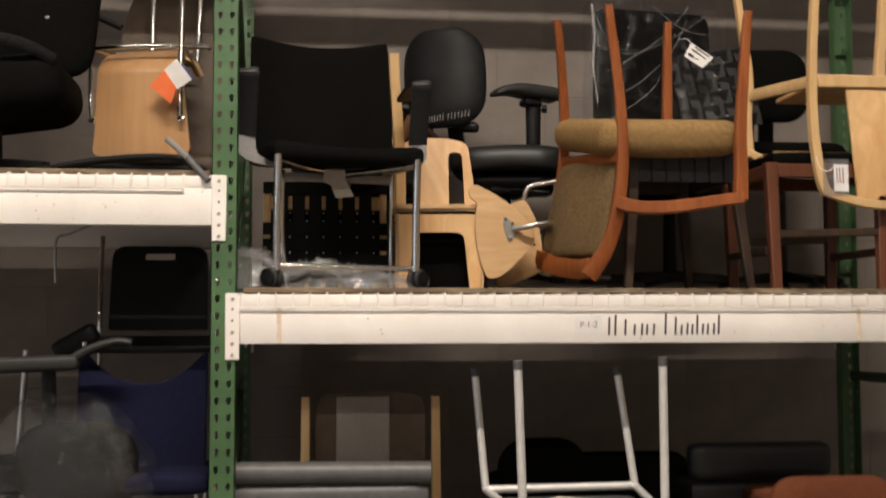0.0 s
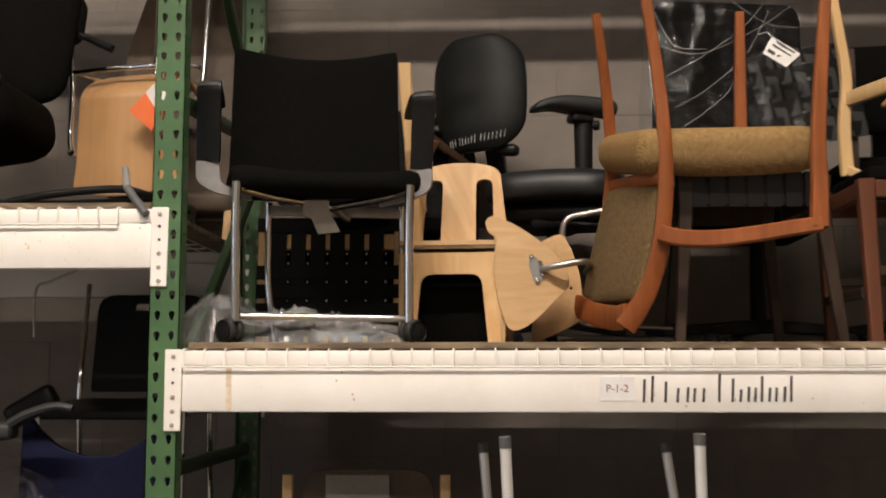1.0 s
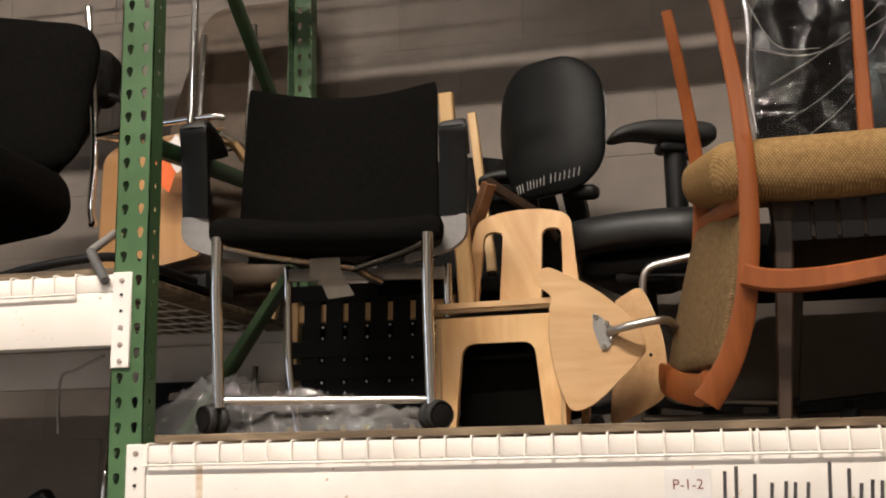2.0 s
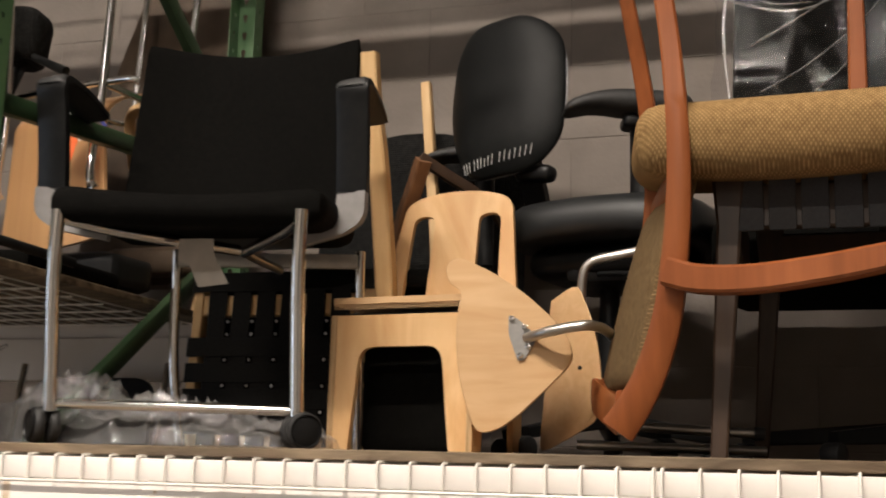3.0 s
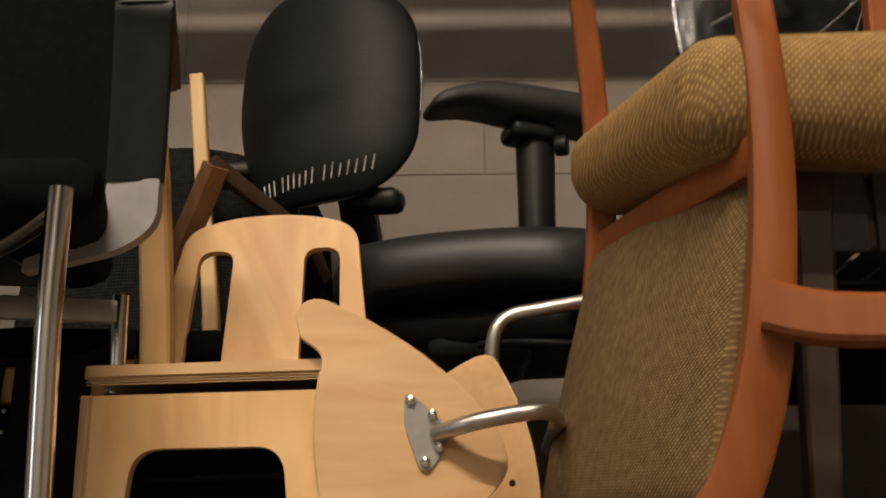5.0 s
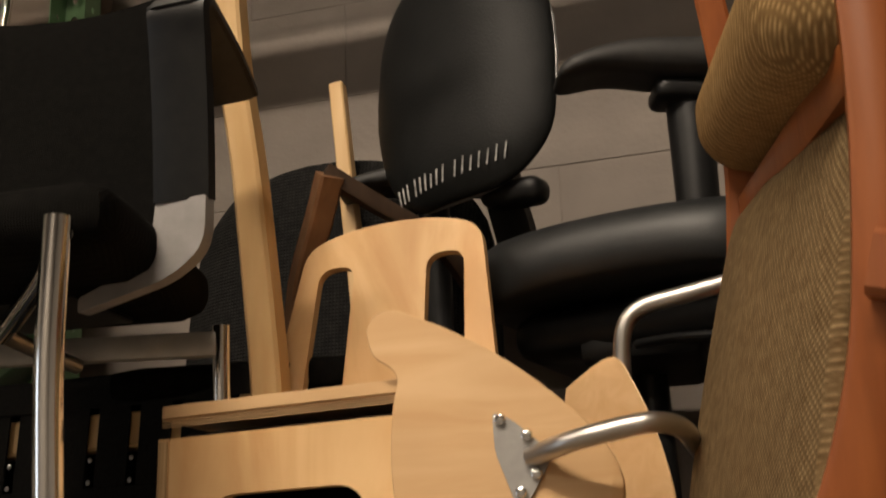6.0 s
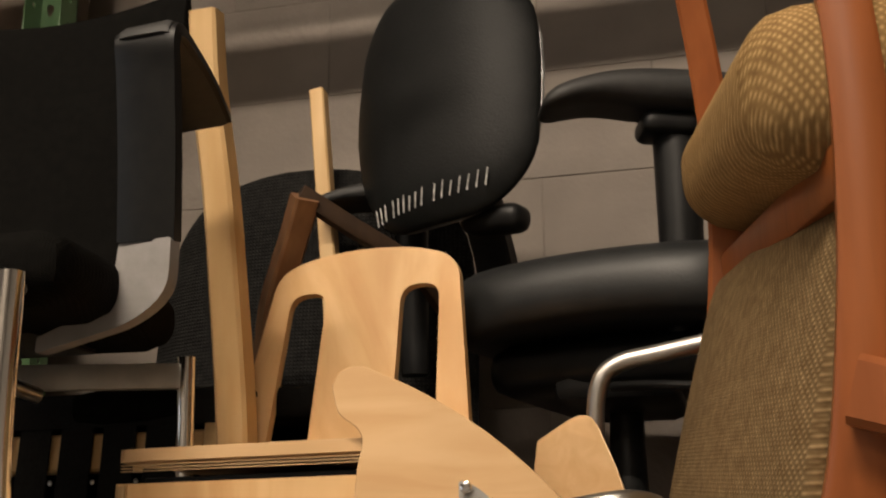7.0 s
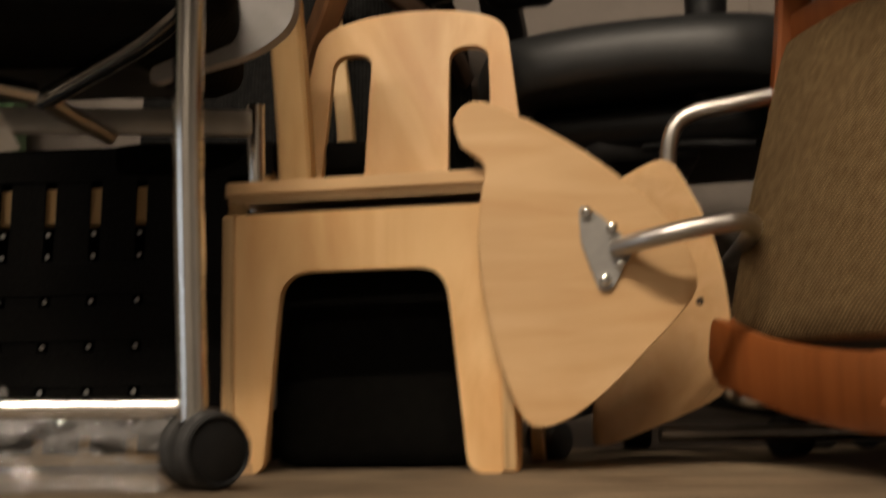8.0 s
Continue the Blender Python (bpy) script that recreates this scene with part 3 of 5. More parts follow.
    # arms: flat loops of black plastic, their lower ends grey
    for s, xa, ya in ((1, -0.027, 3.80), (-1, -0.593, 3.655)):
        loop = curve([(xa - 0.010, ya + 0.045, 2.06), (xa - 0.006, ya + 0.03, 2.14), (xa - 0.002, ya + 0.010, 2.22), (xa, ya, 2.25), (xa - 0.002, ya + 0.010, 2.264), (xa - 0.012, ya + 0.06, 2.266), (xa - 0.024, ya + 0.13, 2.260), (xa - 0.036, ya + 0.195, 2.246)], 5)
        a = part("armrest", sweep(loop, (0.031, 0.034), (0.010, 0.007), square=True), BLACK_PLASTIC, c, "black plastic armrest bent over at the front")
        part("arm_pad", sweep(loop[16:], (0.027, 0.029), (0.012, 0.009), square=True), RUBBER, a)
        outl = round_poly([(-0.03, 0.0), (0.03, 0.0), (0.03, -0.055), (-0.01, -0.082), (-0.12, -0.104), (-0.12, -0.088), (-0.035, -0.06)], [0.004, 0.004, 0.03, 0.03, 0.004, 0.004, 0.02])
        outl = [(p.x * s, p.y) for p in outl]
        part("side_panel", plate([outl], 0.016, Matrix.Translation((xa - 0.010, ya + 0.036, 2.0605)) @ pose(0, 0, 0, 0, 0, -6 if s > 0 else 14), 0.002), GREY_PLASTIC, c, "grey plastic underseat bracket")
    # torn paper label hanging under the seat
    lab = round_poly([(-0.034, 0.0), (0.034, 0.0), (0.036, -0.03), (0.066, -0.085), (0.006, -0.092), (-0.012, -0.05), (-0.036, -0.04)], 0.003, 2)
    part("paper_label", plate([lab], 0.001, pose(-0.318, 3.76, 1.962, 6, 0, 8)), GREY_PAPER, c, "torn grey paper label")
    return c


conference_chair()


# ---- black strap chair lying behind ----
def strap_chair():
    c = thing("strap_chair", (-0.29, 4.2, SHELF), "light wooden chair with black webbing, set on edge", "chair")
    m = pose(-0.333, 4.17, SHELF, -4, 0, 0) @ Matrix.Diagonal((0.88, 1, 1, 1))
    for x in (-0.245, 0.232):
        part("frame_rail", box((x - 0.014, 0, 0.0), (x + 0.014, 0.03, 0.405), 0.003), LIGHT_WOOD, c, m=m)
    for z in (0.331, 0.024):
        part("frame_rail", box((-0.231, 0.002, z - 0.024), (0.218, 0.028, z + 0.024), 0.003), LIGHT_WOOD, c, m=m)
    # black sheet added behind the straps to keep their gaps dark
    part("gap_backing", box((-0.23, 0.0285, 0.03), (0.217, 0.034, 0.375), 0.001), BLACK_CLOTH, c, m=m)
    for i in range(6):
        x = -0.186 + i * 0.0685
        part("webbing", box((x - 0.0262, -0.004, 0.015), (x + 0.0262, -0.0012, 0.405), 0.0008), STRAP, c, m=m)
        for z in (0.292, 0.263, 0.205, 0.147, 0.09):
            part("rivet", disc((x + 0.0342, -0.005, z), (0, 1, 0), 0.0036, 0.002, 8), STEEL, c, m=m)
    for z in (0.06, 0.118, 0.176, 0.234, 0.383):
        part("webbing", box((-0.262, -0.007, z - 0.022), (0.248, -0.0045, z + 0.022), 0.0008), STRAP, c, m=m)


strap_chair()


# ---- clear film under the chair ----
def film_heap(name, x0, x1, y0, y1, z0, hmax, seed, label, material, nx=110, ny=56):
    bm = bmesh.new()
    grid = []
    for j in range(ny + 1):
        row = []
        for i in range(nx + 1):
            u, v = i / nx, j / ny
            x, y = x0 + (x1 - x0) * u, y0 + (y1 - y0) * v
            env = math.sin(math.pi * min(1, max(0, u))) ** 0.35 * math.sin(math.pi * v) ** 0.4
            h = hmax(u) if callable(hmax) else hmax
            n = noise.fractal(Vector((x * 9, y * 9, seed)), 1.0, 2.0, 4)
            r = 1 - abs(noise.noise(Vector((x * 22 + seed, y * 22, 3.1))))
            fold = 1 - abs(noise.noise(Vector((x * 13 + y * 21, y * 9 - x * 5 + seed, 7.7))))
            tuck = 1 - abs(noise.noise(Vector((x * 34 - y * 18, y * 30 + seed, 1.3))))
            z = z0 + 0.003 + env * h * (0.72 + 0.3 * n) + env * (0.014 * (r - 0.5) + 0.034 * (fold ** 7 - 0.2) + 0.012 * (tuck ** 5 - 0.3))
            row.append(bm.verts.new((x + 0.02 * n, y + 0.02 * noise.noise(Vector((x * 14, y * 14, seed + 5))), max(z0 + 0.002, z))))
        grid.append(row)
    for j in range(ny):
        for i in range(nx):
            bm.faces.new((grid[j][i], grid[j][i + 1], grid[j + 1][i + 1], grid[j + 1][i]))
    ob = solo(name, bm, material, label, "plastic film", angle=22)
    return ob


film_heap("plastic_film", -0.70, -0.07, 3.64, 3.96, SHELF, lambda u: 0.195 - 0.11 * min(1, max(0, u - 0.16) * 4) + 0.01 * math.sin(u * 14), 2.0,
          "crumpled clear plastic film lying on the shelf under the chair", FILM)

# ---- child's plywood chair ----
def child_chair():
    turn = Matrix.Translation((0.045, 3.915, 0)) @ Matrix.Rotation(radians(-6), 4, "Z") @ Matrix.Translation((-0.045, -3.915, 0))
    c = thing("child_chair", (0.045, 4.05, SHELF), "small birch plywood child's chair with two slots in its back", "chair")
    x0, x1, y0, y1, zs = -0.106, 0.196, 3.915, 4.20, 1.856
    h = zs - SHELF - 0.0215
    o = [(-0.1375, 0), (-0.107, 0), (-0.087, 0.204), (0.084, 0.204), (0.104, 0), (0.1375, 0), (0.1375, h), (-0.1375, h)]
    out = round_poly(o, [0.002, 0.02, 0.032, 0.032, 0.02, 0.002, 0.002, 0.002], 6)
    for y in (y0 + 0.001,):
        part("leg_frame", plate([out], 0.014, Matrix.Translation((0.045, y, SHELF)), 0.0015), PLY, c, "plywood front panel cut out as two legs", m=turn)
    # side panels
    so = round_poly([(0.0, 0.0), (0.045, 0.0), (0.06, 0.2), (0.205, 0.2), (0.22, 0.0), (0.265, 0.0), (0.265, h), (0.0, h)], [0.004, 0.02, 0.03, 0.03, 0.02, 0.004, 0.002, 0.002], 5)
    for x in (x0, x1 - 0.013):
        side = part("leg_frame", plate([so], 0.013, Matrix.Translation((x + 0.013, y0 + 0.0005, SHELF + 0.0005)) @ pose(0, 0, 0, 0, 0, 90), 0.0015), PLY, c, "plywood side panel", m=turn)
        part("edge_band", box((x + 0.0012, y0 - 0.0008, SHELF + 0.003), (x + 0.0118, y0 + 0.0003, SHELF + h - 0.002), 0), PLY_EDGE_V, side, "striped plywood edge", m=turn)
    # black strip added for the shade in the gap under the seat
    part("gap_filler", box((x0 + 0.014, y0 + 0.03, zs - 0.0214), (x1 - 0.014, y1 - 0.01, zs - 0.0132), 0.001), BLACK_PLASTIC, c, m=turn)
    seat_o = round_poly([(-0.152, -0.001), (0.152, -0.001), (0.152, 0.295), (-0.152, 0.295)], [0.014, 0.014, 0.006, 0.006])
    part("seat", plate([[(p.x, -p.y) for p in seat_o]], 0.013, Matrix.Translation((0.045, y0, zs)) @ pose(0, 0, 0, 90, 0, 0), 0.0015), PLY_X, c, "plywood seat with a striped edge", m=turn)
    for dz in (0.0035, 0.0065, 0.0095):
        part("ply_layer", box((-0.1, 3.9132, zs - dz - 0.0006), (0.19, 3.9139, zs - dz + 0.0006), 0), PLY_EDGE, c, m=turn)
    # back, leaning backwards, wider at its foot
    b = round_poly([(-0.152, -0.02), (0.146, -0.02), (0.112, 0.262), (0.06, 0.280), (0.0, 0.285), (-0.06, 0.280), (-0.112, 0.262)], [0.004, 0.004, 0.03, 0.08, 0.08, 0.08, 0.03], 6)
    L = round_poly([(-0.101, 0.012), (-0.049, 0.012), (-0.046, 0.230), (-0.092, 0.230)], [0.004, 0.004, 0.021, 0.021], 6)
    Rr = [(-p.x, p.y) for p in L]
    part("backrest", plate([b, L, Rr], 0.012, Matrix.Translation((0.029, 4.165, zs)) @ pose(0, 0, 0, -12, 0, 0) @ Matrix.Diagonal((1.11, 1, 1.055, 1)), 0.0015), PLY, c, "plywood back with two rounded slots", m=turn)


child_chair()


# ---- plywood shell chair lying on its side ----
def shell_chair():
    c = thing("shell_chair", (0.33, 4.0, SHELF), "small moulded plywood shell chair tipped on its side", "chair")
    ya = 3.885
    def face(p):
        # the shell curls away on its right side
        return Vector((p.x, p.y + 0.12 * max(0, p.x - 0.20) + 1.1 * max(0, p.x - 0.30) ** 2 + 0.02 * max(0, 0.19 - p.x), p.z))
    o = [(0.141, 1.916), (0.150, 1.930), (0.170, 1.934), (0.198, 1.922), (0.232, 1.905), (0.286, 1.870), (0.340, 1.822), (0.368, 1.785), (0.376, 1.745),
         (0.352, 1.712), (0.320, 1.680), (0.287, 1.648), (0.252, 1.622), (0.222, 1.612), (0.204, 1.620), (0.190, 1.652), (0.178, 1.690), (0.168, 1.740), (0.164, 1.790), (0.167, 1.838), (0.172, 1.862), (0.166, 1.876), (0.148, 1.890)]
    part("seat", plate([[Vector(p[:2]) for p in curve([(x, z, 0) for x, z in o] + [(0.141, 1.916, 0)], 3)[:-1]]], 0.009, Matrix.Translation((0, ya, 0)), 0.002, face), PLY_X, c, "moulded plywood seat with rounded outline")
    def face2(p):
        return Vector((p.x, p.y + 0.9 * max(0, 0.41 - p.x), p.z))
    o2 = [(0.300, 1.880), (0.330, 1.893), (0.352, 1.899), (0.368, 1.893), (0.381, 1.868), (0.398, 1.825), (0.412, 1.770), (0.418, 1.710), (0.416, 1.665), (0.404, 1.640), (0.368, 1.620), (0.330, 1.603), (0.290, 1.588), (0.275, 1.60), (0.285, 1.70), (0.288, 1.80)]
    part("backrest", plate([[Vector(p[:2]) for p in curve([(x, z, 0) for x, z in o2] + [(0.300, 1.880, 0)], 3)[:-1]]], 0.009, Matrix.Translation((0, 3.985, 0)), 0.002, face2), PLY_X, c, "moulded plywood back")
    # fixing plate with four rivets
    po = round_poly([(0.263, 1.828), (0.282, 1.818), (0.312, 1.790), (0.314, 1.778), (0.293, 1.743), (0.281, 1.742), (0.264, 1.790)], 0.008, 4)
    pl = part("fixing_plate", plate([po], 0.003, pose(0.2, ya - 0.0035, 0, 0, 0, 6.84) @ pose(-0.2, 0, 0), 0.0008), GREY_PLATE, c, "grey steel fixing plate")
    for x, z in ((0.270, 1.819), (0.286, 1.752), (0.294, 1.803), (0.301, 1.768)):
        part("rivet", disc((x, ya + 0.12 * (x - 0.2) - 0.006, z), (0, 1, 0), 0.0058, 0.006, 12, 0.45), CHROME, pl)
    tube = [(0.296, ya + 0.008, 1.783), (0.34, 3.866, 1.791), (0.39, 3.866, 1.800), (0.417, 3.876, 1.803), (0.433, 3.92, 1.802), (0.437, 4.0, 1.798), (0.44, 4.12, 1.795)]
    part("leg", sweep(curve(tube), 0.0095, seg=14), STEEL, c, "bent satin steel tube")
    part("leg", sweep(curve([(0.365, 4.06, 1.80), (0.366, 4.055, 1.88), (0.372, 4.05, 1.930), (0.392, 4.05, 1.952), (0.44, 4.05, 1.962), (0.56, 4.06, 1.985)]), 0.0095, seg=14), STEEL, c, "bent satin steel tube")
    part("leg", sweep(curve([(0.412, 4.03, 1.70), (0.414, 4.03, 1.66), (0.424, 4.03, 1.642), (0.46, 4.02, 1.634), (0.60, 4.06, 1.628), (0.69, 4.08, 1.625)]), 0.0095, seg=14), STEEL, c, "bent satin steel tube")
    part("foot_cap", disc((0.694, 4.082, 1.625), (1, 0.2, 0), 0.0125, 0.02, 14), RUBBER, c, "black rubber cap")
    part("leg", sweep(curve([(0.35, 4.10, 1.60), (0.45, 4.12, 1.598), (0.60, 4.16, 1.597), (0.70, 4.2, 1.596)]), 0.0095, seg=14), STEEL, c, "bent satin steel tube")
    part("hole_plug", disc((0.383, 3.955, 1.735), (0.7, -0.7, 0), 0.004, 0.004, 10), HOLE, c)


shell_chair()


# ---- black task chair ----
def task_chair():
    c = thing("task_chair", (0.28, 4.4, SHELF), "black vinyl task chair with an adjustable arm and white handwriting", "office chair")
    def bow(p):
        up, low = max(0, p.z / 0.193), max(0, -p.z / 0.193)
        w = 1 - (0.12 if p.x < 0 else 0.2) * up ** 2 - (0.27 * low ** 1.3 if p.x < 0 else 0.1 * low ** 2)
        return Vector((p.x * w * 1.07, p.y + 0.035 * (p.x / 0.15) ** 2 + 0.035 * math.sin(p.z / 0.2 * 1.5) , p.z))
    mb = pose(0.108, 4.36, 2.404, 7, -3, -22)
    back = part("backrest", pillow(0.31, 0.046, 0.386, 0.10, mb, 14, bow), VINYL_BACK, c, "black vinyl back with a grey edge trim")
    def rim(k):
        a = 2 * math.pi * k / 48
        ca, sa = math.cos(a), math.sin(a)
        x, z = math.copysign(abs(ca) ** 0.62, ca) * 0.153, math.copysign(abs(sa) ** 0.62, sa) * 0.191
        return mb @ (bow(Vector((x, 0.006, z))))
    part("edge_trim", sweep([rim(k) for k in range(49)], 0.0042, seg=6), PIPING, back, "grey edge trim")
    strokes = []
    rnd = random.Random(5)
    x = -0.108
    for word in (3, 6, 7):
        for k in range(word):
            h = 0.020 + rnd.random() * 0.006
            strokes.append((x, 0, x + 0.003, h, 0.0024))
            x += 0.0128
        x += 0.008
    bm = bmesh.new()
    for x0, z0, x1, z1, w in strokes:
        q = [mb @ (bow(Vector((a, -0.0225 + 0.003, -0.166 + 0.07 * a + b))) + Vector((0, -0.0038, 0))) for a, b in ((x0, z0), (x1, z1))]
        sweep(q, w / 2, 0.0007, bm=bm, square=True, up=(0, 1, 0))
    tagged(part("handwriting", bm, WHITE_INK, back, "white marker strokes"), kind="stuff")
    part("back_bracket", sweep(curve([(0.16, 4.42, 2.30), (0.175, 4.46, 2.2), (0.2, 4.48, 2.1), (0.30, 4.46, 2.03)]), 0.03, 0.012, square=True), BLACK_PLASTIC, c)
    part("back_knob", pillow(0.10, 0.05, 0.04, 0.018, pose(0.20, 4.36, 2.215, 0, 6, -20), 5), BLACK_PLASTIC, c)
    def dome(p):
        return Vector((p.x * (1 - 0.22 * (p.y / 0.225) ** 4), p.y * (1 - 0.22 * (p.x / 0.25) ** 4), p.z + 0.014 * (1 - (p.x / 0.24) ** 2 - (p.y / 0.23) ** 2)))
    part("seat", pillow(0.47, 0.43, 0.098, 0.047, pose(0.385, 4.42, 2.078, 0, 0, -12), 14, dome), VINYL, c, "black vinyl seat cushion with a piped seam")
    part("seat_pan", pillow(0.34, 0.32, 0.07, 0.035, pose(0.385, 4.44, 2.0, 0, 0, -12), 8), BLACK_PLASTIC, c)
    part("mechanism", pillow(0.16, 0.24, 0.07, 0.02, pose(0.36, 4.42, 1.985), 5), BLACK_PLASTIC, c)
    part("lever", sweep(curve([(0.36, 4.28, 1.965), (0.42, 4.22, 1.955), (0.49, 4.19, 1.945)]), (0.006, 0.011), 0.006, seg=10), BLACK_PLASTIC, c, "black paddle lever")
    part("column", sweep([(0.36, 4.42, 1.66), (0.36, 4.42, 1.99)], (0.028, 0.022), seg=16), BLACK_PLASTIC, c)
    for k in range(5):
        a = radians(72 * k + 20)
        tip = (0.36 + 0.24 * math.cos(a), 4.33 + 0.19 * math.sin(a), SHELF + 0.055)
        part("base_arm", sweep([(0.36, 4.40, 1.665), tip], (0.026, 0.016), (0.02, 0.012), square=True), BLACK_PLASTIC, c)
        part("castor", disc((tip[0], tip[1], SHELF + 0.024), (math.sin(a), -math.cos(a), 0), 0.024, 0.04, 16), RUBBER, c)
    # arm
    ap = sweep(curve([(0.39, 4.36, 1.985), (0.435, 4.32, 1.985), (0.450, 4.305, 2.03), (0.452, 4.306, 2.15)]), (0.022, 0.024), (0.016, 0.02), seg=16)
    arm = part("arm_post", ap, BLACK_PLASTIC, c, "black arm post")
    part("arm_sleeve", sweep([(0.451, 4.304, 2.085), (0.453, 4.312, 2.30)], (0.027, 0.031), (0.022, 0.025), seg=18), BLACK_PLASTIC, arm)
    part("arm_collar", pillow(0.075, 0.065, 0.03, 0.012, pose(0.442, 4.305, 2.302, 0, 3, 18), 5), BLACK_PLASTIC, arm)
    part("arm_button", disc((0.492, 4.29, 2.278), (1, -0.3, 0), 0.016, 0.02, 14), BLACK_PLASTIC, arm)
    def pad(p):
        k = 0.62 + 0.38 * min(1, max(0, (p.x + 0.14) / 0.14))
        return Vector((p.x, p.y * (0.65 + 0.35 * k), (p.z * k if p.z > 0 else p.z * k * (0.75 + 0.25 * min(1, max(0, (p.x + 0.08) / 0.05)))) - 1.9 * max(0, -p.x - 0.02) ** 2 - 0.9 * max(0, p.x - 0.06) ** 2 + 0.010))
    part("arm_pad", pillow(0.28, 0.10, 0.054, 0.026, pose(0.420, 4.29, 2.334, 0, 2, 18), 12, pad), RUBBER, arm, "black moulded arm pad")
    # second arm behind the back cushion
    part("arm_post", sweep([(0.045, 4.50, 2.03), (0.04, 4.50, 2.27)], (0.021, 0.026), (0.017, 0.02), seg=12), BLACK_PLASTIC, c, "black arm post")
    part("arm_pad", pillow(0.26, 0.09, 0.036, 0.017, pose(0.03, 4.48, 2.29, 0, 4, 8), 8, pad), RUBBER, c, "black moulded arm pad")


task_chair()


# ---- orange-brown armchair standing upside down ----
def upturned_armchair():
    c = thing("armchair", (0.7, 3.8, SHELF), "orange-brown wooden armchair with tan tweed seat, turned upside down", "armchair")
    near = [(0.555, 3.57, 2.487), (0.564, 3.576, 2.42), (0.590, 3.595, 2.25), (0.604, 3.60, 2.08), (0.604, 3.605, 1.96), (0.593, 3.615, 1.84), (0.580, 3.627, 1.77), (0.556, 3.640, 1.70), (0.530, 3.652, 1.652), (0.502, 3.660, 1.612)]
    part("leg", sweep(curve(near), (0.0105, 0.019), (0.012, 0.0275), square=True, up=(1, 0, 0)), CHERRY, c, "tapered leg running on into the back")
    far = [(x + 0.012 + 0.04 * min(1, max(0, (z - 1.95) / 0.35)), y + 0.026, z) for x, y, z in ((0.408, 3.88, 2.522), (0.425, 3.91, 2.42), (0.455, 3.97, 2.25), (0.482, 4.01, 2.1), (0.488, 4.02, 1.97), (0.472, 4.012, 1.85), (0.448, 3.995, 1.75), (0.428, 3.975, 1.70), (0.418, 3.965, 1.67))]
    part("leg", sweep(curve(far), (0.0105, 0.021), (0.012, 0.027), square=True, up=(1, 0, 0)), CHERRY, c, "tapered leg running on into the back")
    nf = [(1.008, 3.53, 2.468), (1.0, 3.53, 2.395), (0.983, 3.527, 2.215), (0.971, 3.523, 2.058), (0.969, 3.516, 1.948), (0.963, 3.51, 1.85)]
    part("leg", sweep(curve(nf), (0.0105, 0.02), (0.012, 0.021), square=True, up=(1, 0, 0)), CHERRY, c, "tapered front leg")
    ff = [(0.889, 4.0, 2.55), (0.888, 4.01, 2.4), (0.886, 4.015, 2.2), (0.882, 4.01, 2.10)]
    part("leg", sweep(curve(ff), (0.0105, 0.02), (0.012, 0.02), square=True, up=(1, 0, 0)), CHERRY, c, "tapered front leg")
    part("arm", sweep(curve([(0.588, 3.60, 1.848), (0.64, 3.585, 1.833), (0.72, 3.565, 1.829), (0.82, 3.545, 1.838), (0.90, 3.525, 1.849), (0.972, 3.508, 1.858)]), 0.020, (0.022, 0.018), square=True), CHERRY, c, "curved wooden arm")
    def bulge(p):
        k = max(0, -p.z / 0.06)
        return Vector((p.x - 0.2 * p.y * max(0, -p.x / 0.24), p.y, p.z - 0.016 * (1 - (p.x / 0.27) ** 2) * k))
    part("seat", pillow(0.515, 0.455, 0.112, 0.048, pose(0.758, 3.812, 2.102, 10, 0, -3), 16, bulge), TWEED, c, "thick tan tweed seat cushion")
    part("seat_rail", box((0.962, -0.23, -0.02), (0.98, 0.23, 0.02), 0.003), CHERRY, c, m=pose(0, 3.81, 2.12, 10, 0, 0))
    part("back_rail", sweep([(0.602, 3.60, 1.996), (0.510, 4.06, 2.04)], 0.012, 0.019, square=True), CHERRY, c, "wooden cross rail")
    m = frame_of((0.586, 3.62, 1.83), (-0.130, 0.432, 0.015), (0.072, 0.02, 0.3))
    def curl(p):
        return Vector((p.x, p.y + 0.014 * math.cos(p.z / 0.19 * 1.4) * math.cos(p.x / 0.2 * 1.1) - 0.008, p.z))
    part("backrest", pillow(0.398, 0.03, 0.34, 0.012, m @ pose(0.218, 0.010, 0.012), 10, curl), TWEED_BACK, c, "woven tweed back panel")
    part("top_rail", sweep(curve([(0.510, 3.664, 1.640), (0.492, 3.76, 1.640), (0.455, 3.9, 1.658), (0.408, 4.004, 1.688)]), 0.014, 0.033, square=True), CHERRY, c, "curved wooden top rail")


upturned_armchair()


